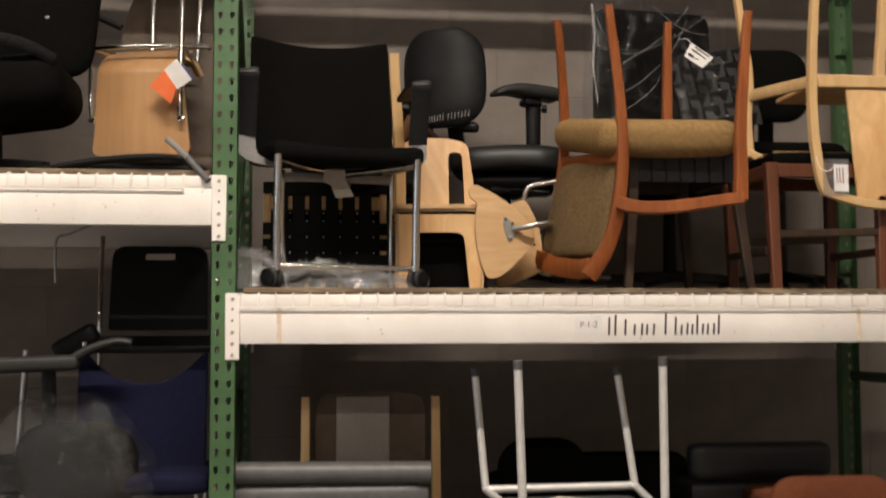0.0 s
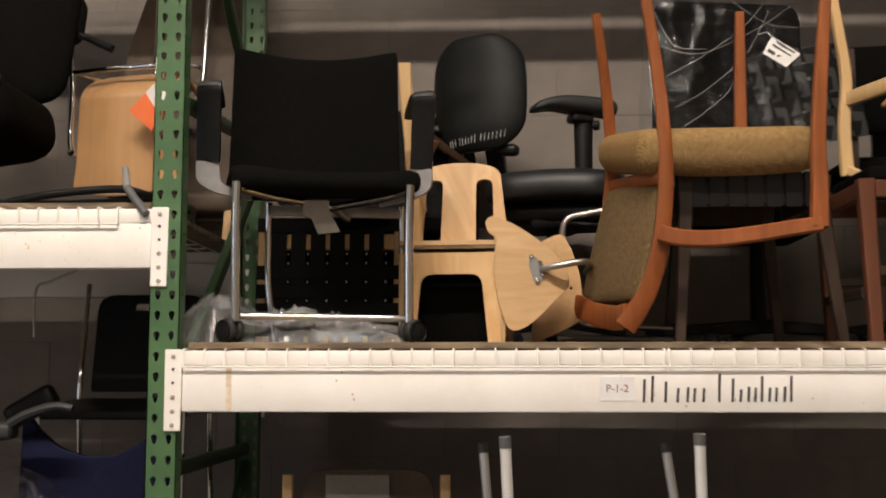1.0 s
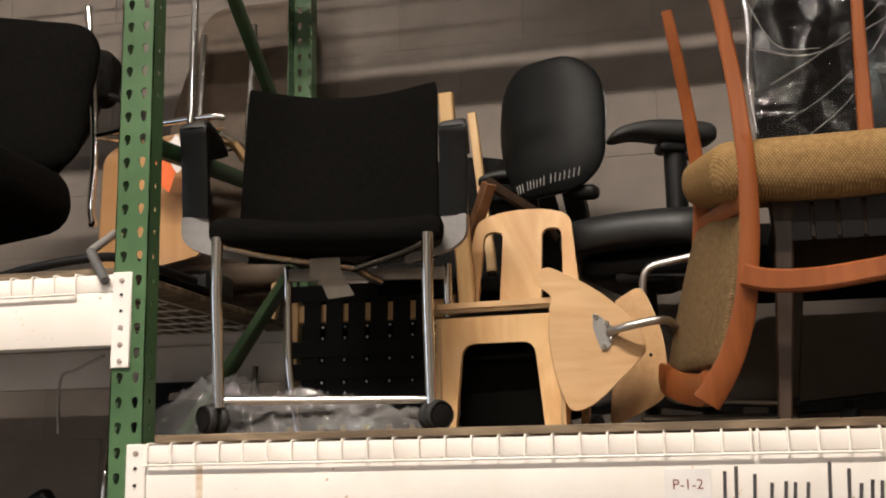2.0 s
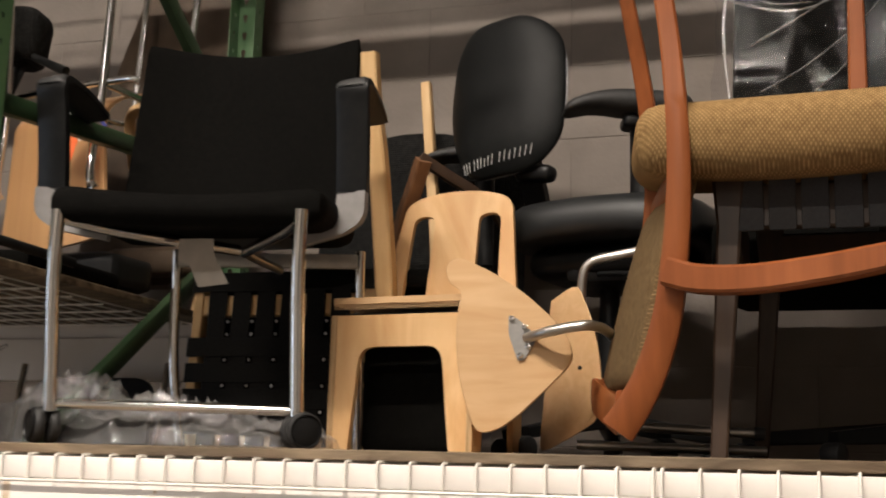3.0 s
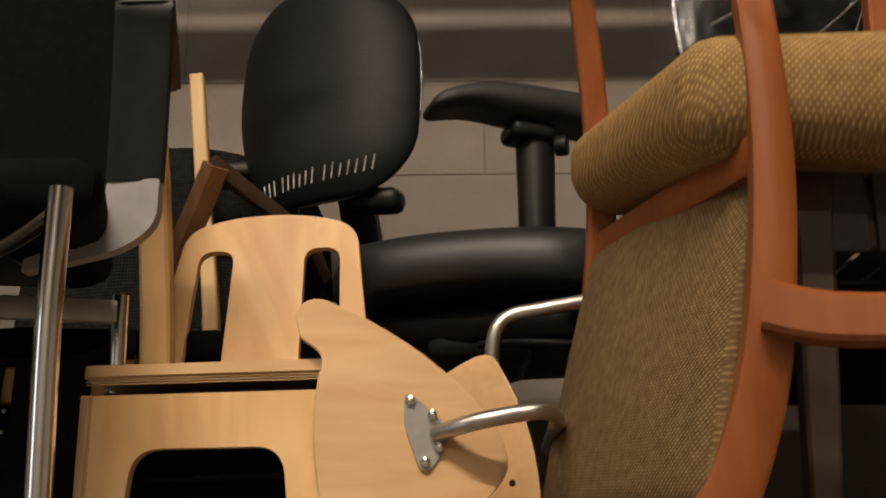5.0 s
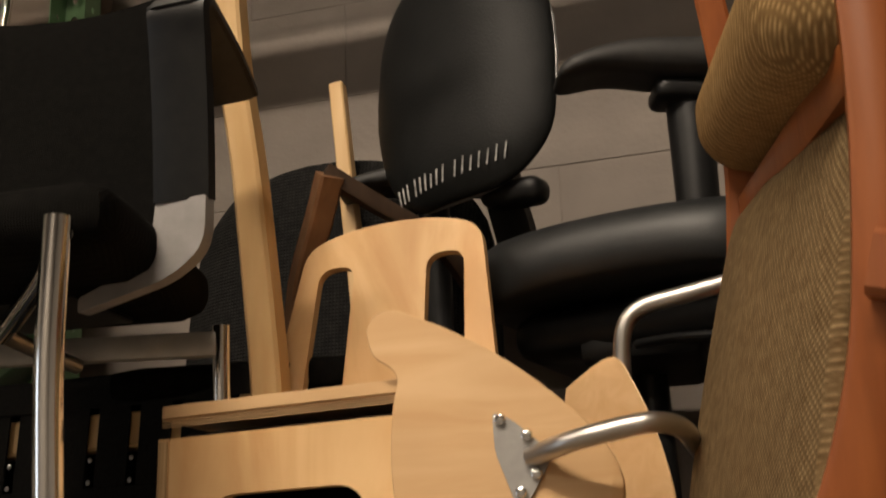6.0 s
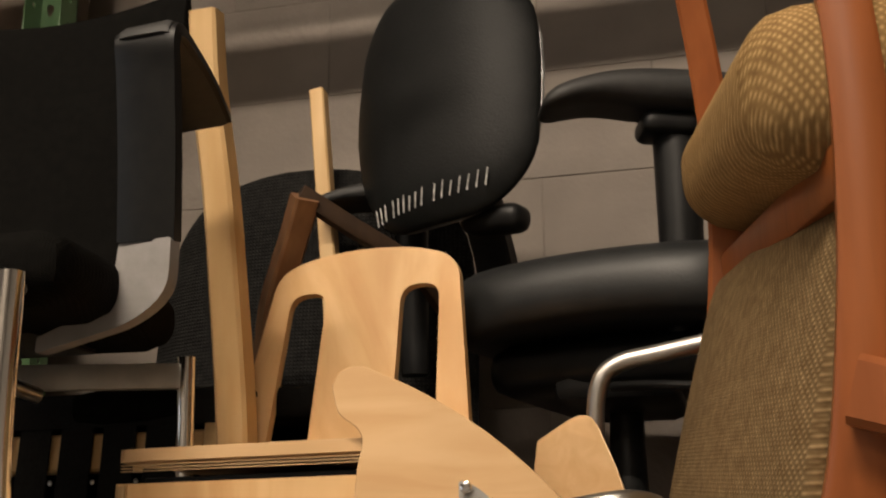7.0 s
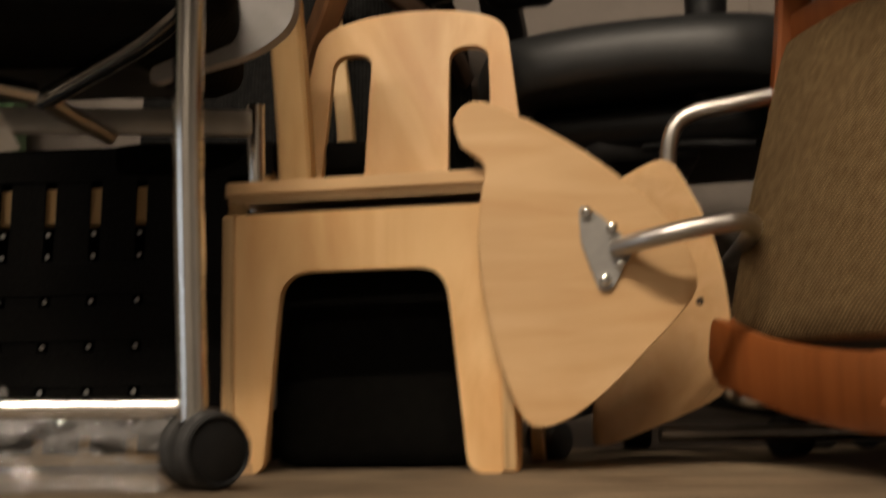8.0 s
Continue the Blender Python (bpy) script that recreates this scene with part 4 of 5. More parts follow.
# ---- things behind on the main shelf ----
def light_upturned_chair():
    c = thing("wooden_chair", (-0.08, 4.3, SHELF), "light wooden chair with a walnut arm, turned upside down", "chair")
    part("leg", sweep(curve([(-0.101, 4.066, 2.425), (-0.097, 4.08, 2.32), (-0.086, 4.10, 2.2), (-0.078, 4.115, 2.08), (-0.073, 4.137, 1.95), (-0.073, 4.152, 1.85)]), (0.018, 0.0205), (0.016, 0.0195), square=True), LIGHT_WOOD, c, "light wooden leg")
    part("leg", sweep(curve([(-0.125, 4.52, 2.508), (-0.112, 4.51, 2.4), (-0.095, 4.50, 2.25), (-0.075, 4.48, 2.1), (-0.068, 4.47, 2.03)]), (0.012, 0.013), (0.013, 0.014), square=True), LIGHT_WOOD, c, "light wooden leg")
    part("arm", sweep(curve([(-0.022, 4.215, 2.222), (-0.048, 4.24, 2.17), (-0.085, 4.27, 2.09), (-0.10, 4.29, 2.0)]), 0.017, 0.014, square=True), WALNUT, c, "walnut arm")
    # this arm's shade is put into its colour by the darker wood
    part("arm", sweep(curve([(-0.03, 4.215, 2.228), (0.02, 4.26, 2.195), (0.09, 4.33, 2.15), (0.12, 4.40, 2.1)]), 0.009, 0.012, square=True), DARK_WOOD, c, "arm with its shade put into a darker wood")
    part("seat", pillow(0.36, 0.34, 0.05, 0.02, pose(-0.165, 4.36, 1.965, 4, 0, 8), 7), BLACK_CLOTH, c, "black cloth seat")
    part("leg", sweep([(-0.25, 4.32, 1.95), (-0.26, 4.30, SHELF)], (0.018, 0.013), square=True), LIGHT_WOOD, c, "light wooden leg")
    part("leg", sweep([(0.02, 4.42, 1.95), (0.03, 4.44, SHELF)], (0.018, 0.013), square=True), LIGHT_WOOD, c, "light wooden leg")


light_upturned_chair()


def knit_chair():
    c = thing("office_chair", (-0.2, 4.5, SHELF), "black knit-backed office chair with a rounded top edge", "office chair")
    def bow(p):
        return Vector((p.x * (1 - 0.12 * max(0, p.z / 0.3) ** 2), p.y + 0.05 * (p.x / 0.23) ** 2 - 0.0, p.z - 0.03 * (p.x / 0.23) ** 2 * (1 if p.z > 0 else 0)))
    part("backrest", pillow(0.56, 0.02, 0.54, 0.10, pose(-0.165, 4.55, 2.125, -4, 0, 0), 12, bow), BLACK_MESH, c, "black open-knit back")
    part("seat", pillow(0.46, 0.18, 0.07, 0.03, pose(-0.22, 4.43, 1.90), 8), BLACK_CLOTH, c)
    part("column", sweep([(-0.22, 4.43, 1.62), (-0.22, 4.43, 1.88)], 0.025, seg=14), BLACK_PLASTIC, c)
    for k in range(5):
        a = radians(72 * k + 8)
        tip = (-0.22 + 0.2 * math.cos(a), 4.42 + 0.12 * math.sin(a), SHELF + 0.014)
        part("base_arm", sweep([(-0.22, 4.43, 1.625), tip], (0.024, 0.014), square=True), BLACK_PLASTIC, c)


knit_chair()
# added black filler; keeps the leg opening dark and hides the rear legs
solo("opening_filler", pillow(0.25, 0.05, 0.222, 0.02, pose(0.053, 4.03, SHELF + 0.111, 0, 0, -6), 8), BLACK_CLOTH, "black filler sheet added behind the small chair's leg opening", "cushion")


def strapped_dark_chair():
    c = thing("side_chair", (0.83, 3.95, SHELF), "dark wooden side chair with charcoal webbing seat and woven back", "chair")
    z = 2.02
    for x, y, tx, ty in ((0.672, 3.72, 0.65, 3.715), (1.03, 3.73, 1.075, 3.72), (0.72, 4.14, 0.69, 4.22), (0.98, 4.14, 1.03, 4.22)):
        part("leg", sweep([(x, y, z - 0.005), (x, y, z - 0.08), (tx, ty, SHELF)], (0.026, 0.013), (0.02, 0.013), square=True), DARK_WOOD, c, "tapered dark leg")
    part("seat_rail", box((0.70, 3.712, z - 0.085), (1.005, 3.735, z - 0.012), 0.004), DARK_WOOD, c)
    part("seat_rail", box((0.71, 4.12, z - 0.085), (0.97, 4.145, z - 0.012), 0.004), DARK_WOOD, c)
    for x in (0.66, 1.02):
        part("seat_rail", box((x, 3.745, z - 0.08), (x + 0.022, 4.12, z - 0.012), 0.004), DARK_WOOD, c)
    for i in range(7):
        x = 0.705 + i * 0.05
        part("webbing", box((x - 0.021, 3.704, z - 0.09), (x + 0.021, 3.711, z + 0.001), 0.001), GREY_STRAP, c)
        part("webbing", box((x - 0.021, 3.704, z + 0.0012), (x + 0.021, 4.15, z + 0.004), 0.001), GREY_STRAP, c)
    m = pose(1.115, 4.15, 2.335, -12, -10, 4) @ Matrix.Diagonal((1.12, 1, 1.06, 1))
    for sx in (-1, 1):
        part("back_post", sweep(curve([(1.09 + sx * 0.155, 4.14, z - 0.03), (1.095 + sx * 0.158, 4.16, 2.2), (1.11 + sx * 0.158, 4.215, 2.49)]), 0.013, 0.016, square=True), DARK_WOOD, c)
    for r in range(6):
        zz = -0.125 + r * 0.05
        pts = [m @ Vector((xx, (0.004 if (k + r) % 2 else -0.004), zz)) for k, xx in enumerate([-0.14 + 0.04 * q for q in range(8)])]
        part("webbing", sweep(pts, 0.0012, 0.021, square=True), STRAP, c)
    for k in range(7):
        xx = -0.12 + 0.04 * k
        pts = [m @ Vector((xx, (-0.004 if (k + r) % 2 else 0.004), -0.15 + r * 0.05)) for r in range(7)]
        part("webbing", sweep(pts, 0.017, 0.0012, square=True, up=(0, 1, 0)), PALER_STRAP, c)


strapped_dark_chair()


def star_base(c, x, y, z, reach, top, squash=0.6, turn=10):
    part("column", sweep([(x, y, z + 0.06), (x, y, top)], (0.028, 0.022), seg=14), BLACK_PLASTIC, c)
    for k in range(5):
        a = radians(72 * k + turn)
        tip = (x + reach * math.cos(a), y + reach * squash * math.sin(a), z + 0.055)
        part("base_arm", sweep([(x, y, z + 0.075), tip], (0.026, 0.016), (0.022, 0.013), square=True), BLACK_PLASTIC, c)
        part("castor", disc((tip[0], tip[1], z + 0.024), (math.sin(a), -math.cos(a), 0), 0.024, 0.04, 14), RUBBER, c)


def wrapped_chair():
    c = thing("wrapped_chair", (0.9, 4.35, SHELF), "black office chair wrapped in clear plastic with a paper tag", "office chair")
    part("backrest", pillow(0.46, 0.06, 0.50, 0.05, pose(0.885, 4.19, 2.398, -6, 2, 2), 9), BLACK_CLOTH, c, "flat black cloth back")
    # seat made wider and deeper to hide and shade the wall behind
    part("seat", pillow(0.60, 0.46, 0.15, 0.05, pose(0.90, 4.42, 2.0), 9), BLACK_CLOTH, c, "black cloth seat enlarged to shade the wall")
    star_base(c, 1.0, 4.36, SHELF, 0.36, 2.02, 0.42, 25)
    # loose film: a bag a little larger than the back, creased
    def crease(p):
        q = p * 7
        n = noise.fractal(Vector((q.x * 1.1 + q.z * 0.9, q.y, q.z * 1.1 - q.x * 0.4)), 1.0, 2.0, 4)
        r = 1 - abs(noise.noise(Vector((p.x * 6 + p.z * 5, 1.7, p.z * 3 - p.x * 6))))
        e = 0.012 * n + 0.016 * r ** 6
        return Vector((p.x + 0.016 * n, p.y - (e if p.y < 0 else -e), p.z + 0.02 * n * (1 if p.z > 0.2 else 0.4)))
    part("film", pillow(0.53, 0.11, 0.56, 0.05, pose(0.885, 4.182, 2.412, -6, 2, 2), 34, crease), FILM_WRAP, c, "creased clear plastic wrap", angle=60)
    # pale ribbons drawn for the streaks of light along the film's folds
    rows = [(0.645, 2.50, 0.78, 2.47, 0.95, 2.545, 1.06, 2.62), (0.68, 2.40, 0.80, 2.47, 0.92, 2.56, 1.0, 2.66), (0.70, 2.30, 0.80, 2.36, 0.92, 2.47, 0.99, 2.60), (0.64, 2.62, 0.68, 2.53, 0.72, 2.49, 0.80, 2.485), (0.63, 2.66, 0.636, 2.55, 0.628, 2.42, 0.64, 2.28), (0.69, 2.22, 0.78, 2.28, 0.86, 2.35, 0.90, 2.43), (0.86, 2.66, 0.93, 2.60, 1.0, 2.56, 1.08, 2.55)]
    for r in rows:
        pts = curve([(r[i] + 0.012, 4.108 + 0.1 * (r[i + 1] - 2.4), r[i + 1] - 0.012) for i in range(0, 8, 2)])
        part("fold", sweep(pts, (0.005, 0.002), (0.002, 0.001), seg=8), FILM_STREAK, c, "pale ribbon for a bright streak along a fold")
    t = part("tag", plate([round_poly([(0.0, 0.0), (0.081, -0.057), (0.036, -0.098), (-0.03, -0.053)], 0.003, 2)], 0.001, pose(0.992, 4.045, 2.489, -8, 0, 0)), PAPER, c, "white paper tag with writing")
    bars("writing", (1.015, 4.0365, 2.437), (0.82, 0, -0.57), (0.57, 0, 0.82), [(-0.03, 0.022, 0.034, 0.022, 0.004), (-0.034, 0.008, 0.03, 0.008, 0.004), (-0.036, -0.014, -0.012, -0.014, 0.010), (-0.004, -0.014, 0.024, -0.014, 0.010)], BLACK_INK, t, "dark writing as plain bars")
    part("string", sweep(curve([(0.992, 4.046, 2.487), (0.985, 4.075, 2.51), (0.975, 4.125, 2.52)]), 0.001, seg=5), PAPER, c)


FILM_WRAP = film_material("wrap_film", 0.02, (0.95, 0.95, 0.96), 0.03, crumple=0.25)
wrapped_chair()


def red_brown_stool():
    c = thing("wooden_stool", (1.32, 3.85, SHELF), "red-brown wooden stool with a dark seat and stretchers", "stool")
    x0, x1, y0, y1, z = 1.125, 1.515, 3.66, 4.05, 1.995
    for x in (x0, x1):
        for y in (y0, y1):
            part("leg", sweep([(x, y, z - 0.002), (x + (0.015 if x == x0 else -0.005), y, SHELF)], (0.021, 0.016), square=True), RED_WOOD, c)
    for y in (y0, y1):
        part("rail", box((x0 + 0.022, y - 0.011, z - 0.05), (x1 - 0.022, y + 0.011, z - 0.004), 0.003), RED_WOOD, c)
        part("stretcher", sweep([(x0 + 0.02, y, 1.755), (x1 - 0.02, y, 1.765)], 0.013, square=True), DARK_WOOD, c)
    for x in (x0, x1):
        part("rail", box((x - 0.011, y0 + 0.022, z - 0.05), (x + 0.011, y1 - 0.022, z - 0.004), 0.003), RED_WOOD, c)
        part("stretcher", sweep([(x, y0 + 0.02, 1.70), (x, y1 - 0.02, 1.70)], 0.013, square=True), DARK_WOOD, c)
    part("seat", pillow(0.36, 0.36, 0.05, 0.02, pose(1.32, 3.855, z + 0.018), 7), BLACK_CLOTH, c, "black seat pad")


red_brown_stool()


def pale_upturned_chair():
    c = thing("side_chair", (1.4, 3.85, 2.04), "pale beech chair with a plywood panel back, turned upside down", "chair")
    part("post", sweep(curve([(1.282, 3.62, 2.62), (1.270, 3.625, 2.45), (1.264, 3.63, 2.27), (1.266, 3.63, 2.1), (1.283, 3.625, 1.95), (1.302, 3.62, 1.885)]), (0.013, 0.016), 0.015, square=True), LIGHT_WOOD, c, "pale bowed post")
    part("post", sweep(curve([(1.520, 3.62, 2.60), (1.515, 3.63, 2.45), (1.505, 3.64, 2.28)]), (0.013, 0.017), 0.015, square=True), LIGHT_WOOD, c, "pale bowed post")
    part("post", sweep(curve([(1.735, 3.64, 2.27), (1.735, 3.63, 2.1), (1.72, 3.625, 1.95), (1.70, 3.62, 1.885)]), (0.016, 0.016), 0.015, square=True), LIGHT_WOOD, c, "pale bowed post")
    part("post", sweep(curve([(1.150, 4.0, 2.66), (1.172, 4.0, 2.5), (1.190, 4.0, 2.35), (1.180, 4.0, 2.2), (1.185, 4.0, 2.06)]), (0.012, 0.018), 0.014, square=True), LIGHT_WOOD, c, "pale bowed post")
    part("seat_rail", box((1.28, 3.618, 2.245), (1.76, 3.645, 2.288), 0.004), LIGHT_WOOD, c)
    part("seat_rail", sweep([(1.262, 3.65, 2.265), (1.192, 4.0, 2.285)], 0.011, 0.02, square=True), LIGHT_WOOD, c)
    part("arm", sweep(curve([(1.188, 3.99, 2.075), (1.24, 3.9, 2.03), (1.30, 3.83, 2.05)]), 0.01, 0.012, square=True), LIGHT_WOOD, c)
    part("arm", sweep(curve([(1.302, 3.62, 1.892), (1.36, 3.615, 1.872), (1.43, 3.61, 1.855), (1.50, 3.61, 1.85), (1.60, 3.61, 1.858), (1.70, 3.62, 1.885)]), 0.014, 0.014, square=True), LIGHT_WOOD, c, "curved pale top rail")
    hole = [(1.502 + 0.017 * math.cos(2 * math.pi * k / 14), 1.872 + 0.012 * math.sin(2 * math.pi * k / 14)) for k in range(14)]
    pan = round_poly([(1.383, 2.243), (1.62, 2.243), (1.60, 1.866), (1.415, 1.87)], 0.004)
    part("backrest", plate([pan, hole], 0.009, Matrix.Translation((0, 3.628, 0)), 0.0012), PLY, c, "pale plywood panel with a finger hole")
    part("seat", pillow(0.36, 0.3, 0.02, 0.008, pose(1.46, 3.83, 2.262), 5), PLY, c)
    part("support_rail", box((1.28, 3.99, 2.045), (1.72, 4.015, 2.085), 0.004), LIGHT_WOOD, c)
    s = part("tag_sleeve", box((1.282, 3.598, 1.878), (1.372, 3.600, 2.0), 0.0005), FILM, c, "clear plastic tag sleeve")
    part("tag", box((1.318, 3.5955, 1.892), (1.368, 3.597, 1.982), 0.0004), PAPER, s, "white printed tag")
    bars("writing", (1.343, 3.5948, 1.94), (1, 0, 0), (0, 0, 1), [(-0.015, -0.02, -0.015, 0.03, 0.003), (-0.005, -0.02, -0.005, 0.03, 0.003), (0.006, -0.02, 0.006, 0.03, 0.003)], RED_INK, s, "printing as plain bars")
    part("string", sweep(curve([(1.262, 3.605, 2.01), (1.27, 3.595, 1.97), (1.30, 3.595, 1.96), (1.325, 3.597, 1.985)]), 0.0012, seg=5), PAPER, c)


pale_upturned_chair()


def far_black_chair():
    c = thing("office_chair", (1.47, 4.36, SHELF), "black office chair with a rounded back, standing by the wall", "office chair")
    part("backrest", pillow(0.34, 0.07, 0.30, 0.10, pose(1.40, 4.36, 2.40, -6, 0, -8), 9), BLACK_CLOTH, c)
    part("seat", pillow(0.44, 0.32, 0.08, 0.06, pose(1.45, 4.35, 2.12), 9), BLACK_CLOTH, c)
    part("back_bracket", sweep([(1.42, 4.41, 2.3), (1.43, 4.45, 2.12)], 0.03, 0.01, square=True), BLACK_PLASTIC, c)
    part("shelf_lip", box((1.26, 4.16, 2.07), (1.62, 4.18, 2.1), 0.004), RED_WOOD, c)
    star_base(c, 1.45, 4.36, SHELF, 0.25, 2.1, 0.6, 0)


far_black_chair()


# ---- left bay, upper shelf ----
DECK_L = 1.925


def moulded_chair():
    c = thing("moulded_chair", (-0.98, 4.05, DECK_L + 0.1), "moulded beech plywood chair turned upside down, chrome legs in the air", "chair")
    far = Matrix.Translation((-1.015, 4.215, 0)) @ Matrix.Rotation(radians(-12), 4, "Z") @ Matrix.Translation((1.015, -4.215, 0)) @ Matrix.Translation((-0.421, -0.098, 1.45)) @ Matrix.Scale(1.053, 4) @ Matrix.Translation((0.421, 0.098, -1.45))
    def roll(p):
        k = max(0, p.z - 2.33)
        b = max(0, 2.12 - p.z)
        return Vector((p.x, p.y + 8.0 * k * k + 0.25 * k + 0.02 * math.cos((p.x + 0.985) / 0.18 * 1.3) * -1 + 0.5 * b * b, p.z - 1.2 * k * k))
    o = round_poly([(-1.150, 2.10), (-1.160, 2.045), (-0.985, 2.018), (-0.808, 2.048), (-0.815, 2.10), (-0.845, 2.36), (-0.85, 2.46), (-1.135, 2.46), (-1.14, 2.36)], [0.05, 0.035, 0.10, 0.035, 0.05, 0.05, 0.02, 0.02, 0.05], 6)
    part("shell", plate([o], 0.011, Matrix.Translation((0, 4.04, 0)), 0.002, roll), PLY_R, c, "one-piece moulded plywood shell", m=far)
    for x0, x1, xb in ((-1.145, -1.215, -1.165), (-0.832, -0.842, -0.84)):
        part("leg", sweep(curve([(x0, 4.012, 2.155), (x0 - 0.005, 4.0, 2.20), (xb, 4.02, 2.41), (x1, 4.03, 2.80)]), 0.0105, seg=12), CHROME, c, "chrome tube leg", m=far)
        part("bolt", disc((x0, 4.002, 2.16), (0, 1, 0), 0.013, 0.01, 12), CHROME, c, m=far)
        part("leg", sweep([(x0 + 0.09 if x0 < -1 else x0 - 0.05, 4.34, 2.42), (x0 + 0.09 if x0 < -1 else x0 - 0.04, 4.36, 2.80)], 0.0105, seg=12), CHROME, c, "chrome tube leg", m=far)
    part("frame_tube", sweep(curve([(-1.175, 4.02, 2.412), (-1.0, 4.03, 2.420), (-0.78, 4.03, 2.414), (-0.745, 4.04, 2.405)]), 0.009, seg=12), CHROME, c, m=far)
    part("frame_tube", sweep([(-1.165, 4.02, 2.412), (-1.055, 4.34, 2.42), (-0.88, 4.34, 2.42), (-0.84, 4.03, 2.412)], 0.009, seg=12), CHROME, c, m=far)
    # folded card tag on the leg
    t = part("tag", plate([round_poly([(-0.836, 2.355), (-0.782, 2.283), (-0.832, 2.250), (-0.878, 2.318)], 0.002, 2)], 0.0012, Matrix.Translation((0, 3.955, 0))), PAPER, c, "folded card tag, white over orange", m=far)
    part("tag_flap", plate([[(-0.876, 2.316), (-0.833, 2.252), (-0.852, 2.200), (-0.927, 2.264)]], 0.0012, Matrix.Translation((0, 3.951, 0))), ORANGE_PAPER, t, "orange card flap", m=far)
    bars("lettering", (-0.839, 4.1665, 2.3555), (0.6, 0, -0.8), (0.8, 0, 0.6), [(-0.036, 0.006, 0.03, 0.006, 0.009)], BLUE_INK, t, "blue mark as a plain bar")


moulded_chair()


def dark_base_chair():
    c = thing("folding_chair", (-1.0, 3.95, DECK_L), "black folded chair frame lying flat under the plywood chair", "chair")
    part("seat", pillow(0.46, 0.42, 0.05, 0.02, pose(-1.02, 4.05, 1.965, 2, 0, 6), 7), BLACK_CLOTH, c)
    part("frame_tube", sweep(curve([(-1.3, 3.85, 1.955), (-1.1, 3.80, 1.985), (-0.9, 3.78, 2.0), (-0.80, 3.76, 1.985), (-0.72, 3.95, 1.96)]), 0.011, seg=10), BLACK_PLASTIC, c)
    part("leg", sweep([(-0.86, 3.80, 2.06), (-0.768, 3.53, 1.962)], 0.0095, seg=12), GREY_PLATE, c, "grey steel tube leg")
    part("leg", sweep([(-0.768, 3.53, 1.962), (-0.703, 3.482, 1.888)], 0.0105, seg=12), GREY_VINYL, c, "dark tube end")
    part("pad", pillow(0.4, 0.18, 0.09, 0.025, pose(-1.02, 4.36, 2.008, 0, 0, -4), 7), BLACK_PLASTIC, c)


dark_base_chair()


def left_office_chair():
    c = thing("office_chair", (-1.5, 4.05, DECK_L), "black mesh-backed office chair with a rounded seat", "office chair")
    part("seat", pillow(0.50, 0.48, 0.20, 0.09, pose(-1.44, 3.98, 2.22, 0, -8, 0), 9), BLACK_CLOTH, c)
    part("backrest", pillow(0.44, 0.08, 0.46, 0.10, pose(-1.36, 4.12, 2.56, -8, 6, 12), 10), BLACK_CLOTH, c)
    part("back_band", sweep(curve([(-1.52, 3.73, 2.34), (-1.40, 3.72, 2.362), (-1.30, 3.73, 2.345), (-1.22, 3.78, 2.31)]), 0.012, 0.02, seg=10), BLACK_MESH, c, "knitted grey-black band")
    part("arm_pad", pillow(0.115, 0.14, 0.17, 0.045, pose(-1.27, 4.42, 2.69, 0, 6, 10), 8), BLACK_MESH, c, "ribbed black arm pad")
    part("arm_post", sweep(curve([(-1.27, 4.42, 2.63), (-1.29, 4.36, 2.48), (-1.36, 4.2, 2.26)]), 0.02, 0.014, seg=10), BLACK_PLASTIC, c)
    part("lever", sweep([(-1.25, 4.4, 2.64), (-1.10, 4.38, 2.57)], (0.010, 0.014), seg=10), BLACK_PLASTIC, c)
    part("bolt", disc((-1.245, 3.79, 2.45), (0, 1, 0), 0.008, 0.01, 12), CHROME, c)
    star_base(c, -1.46, 4.03, DECK_L, 0.27, 2.2, 0.8, 30)


left_office_chair()


def brown_back_chair():
    c = thing("upholstered_chair", (-0.88, 4.4, DECK_L), "dark brown high-backed chair with a bent wooden arm", "chair")
    o = round_poly([(-0.30, 0), (0.17, 0), (0.19, 0.98), (-0.15, 0.98), (-0.26, 0.60)], [0.02, 0.02, 0.08, 0.08, 0.1])
    part("backrest", plate([o], 0.05, Matrix.Translation((-0.88, 4.60, 2.02)) @ pose(0, 0, 0, -5, 0, 0), 0.008), BROWN_PANEL, c)
    part("seat", pillow(0.36, 0.10, 0.08, 0.03, pose(-0.89, 4.60, 2.08), 6), BROWN_PANEL, c)
    part("arm", sweep(curve([(-1.0, 4.60, 2.32), (-0.98, 4.52, 2.45), (-0.92, 4.46, 2.475), (-0.85, 4.46, 2.465), (-0.82, 4.50, 2.42)]), 0.014, 0.010, square=True), LIGHT_WOOD, c, "bent light wooden arm")
    for x in (-1.0, -0.74):
        part("leg", sweep([(x, 4.58, 2.06), (x, 4.52, DECK_L)], (0.016, 0.012), square=True), LIGHT_WOOD, c)


brown_back_chair()


# ---- left bay, below ----
LOW_L = 0.52
solo("deck_board", box((-3.0, 3.53, 0.5015), (-0.70, 4.54, LOW_L), 0.002), CHIP, "stained brown chipboard laid on the wire deck", "shelf board")
solo("deck_board", box((-0.598, 3.53, 0.4215), (1.76, 4.54, 0.44), 0.002), CHIP, "stained brown chipboard laid on the wire deck", "shelf board")


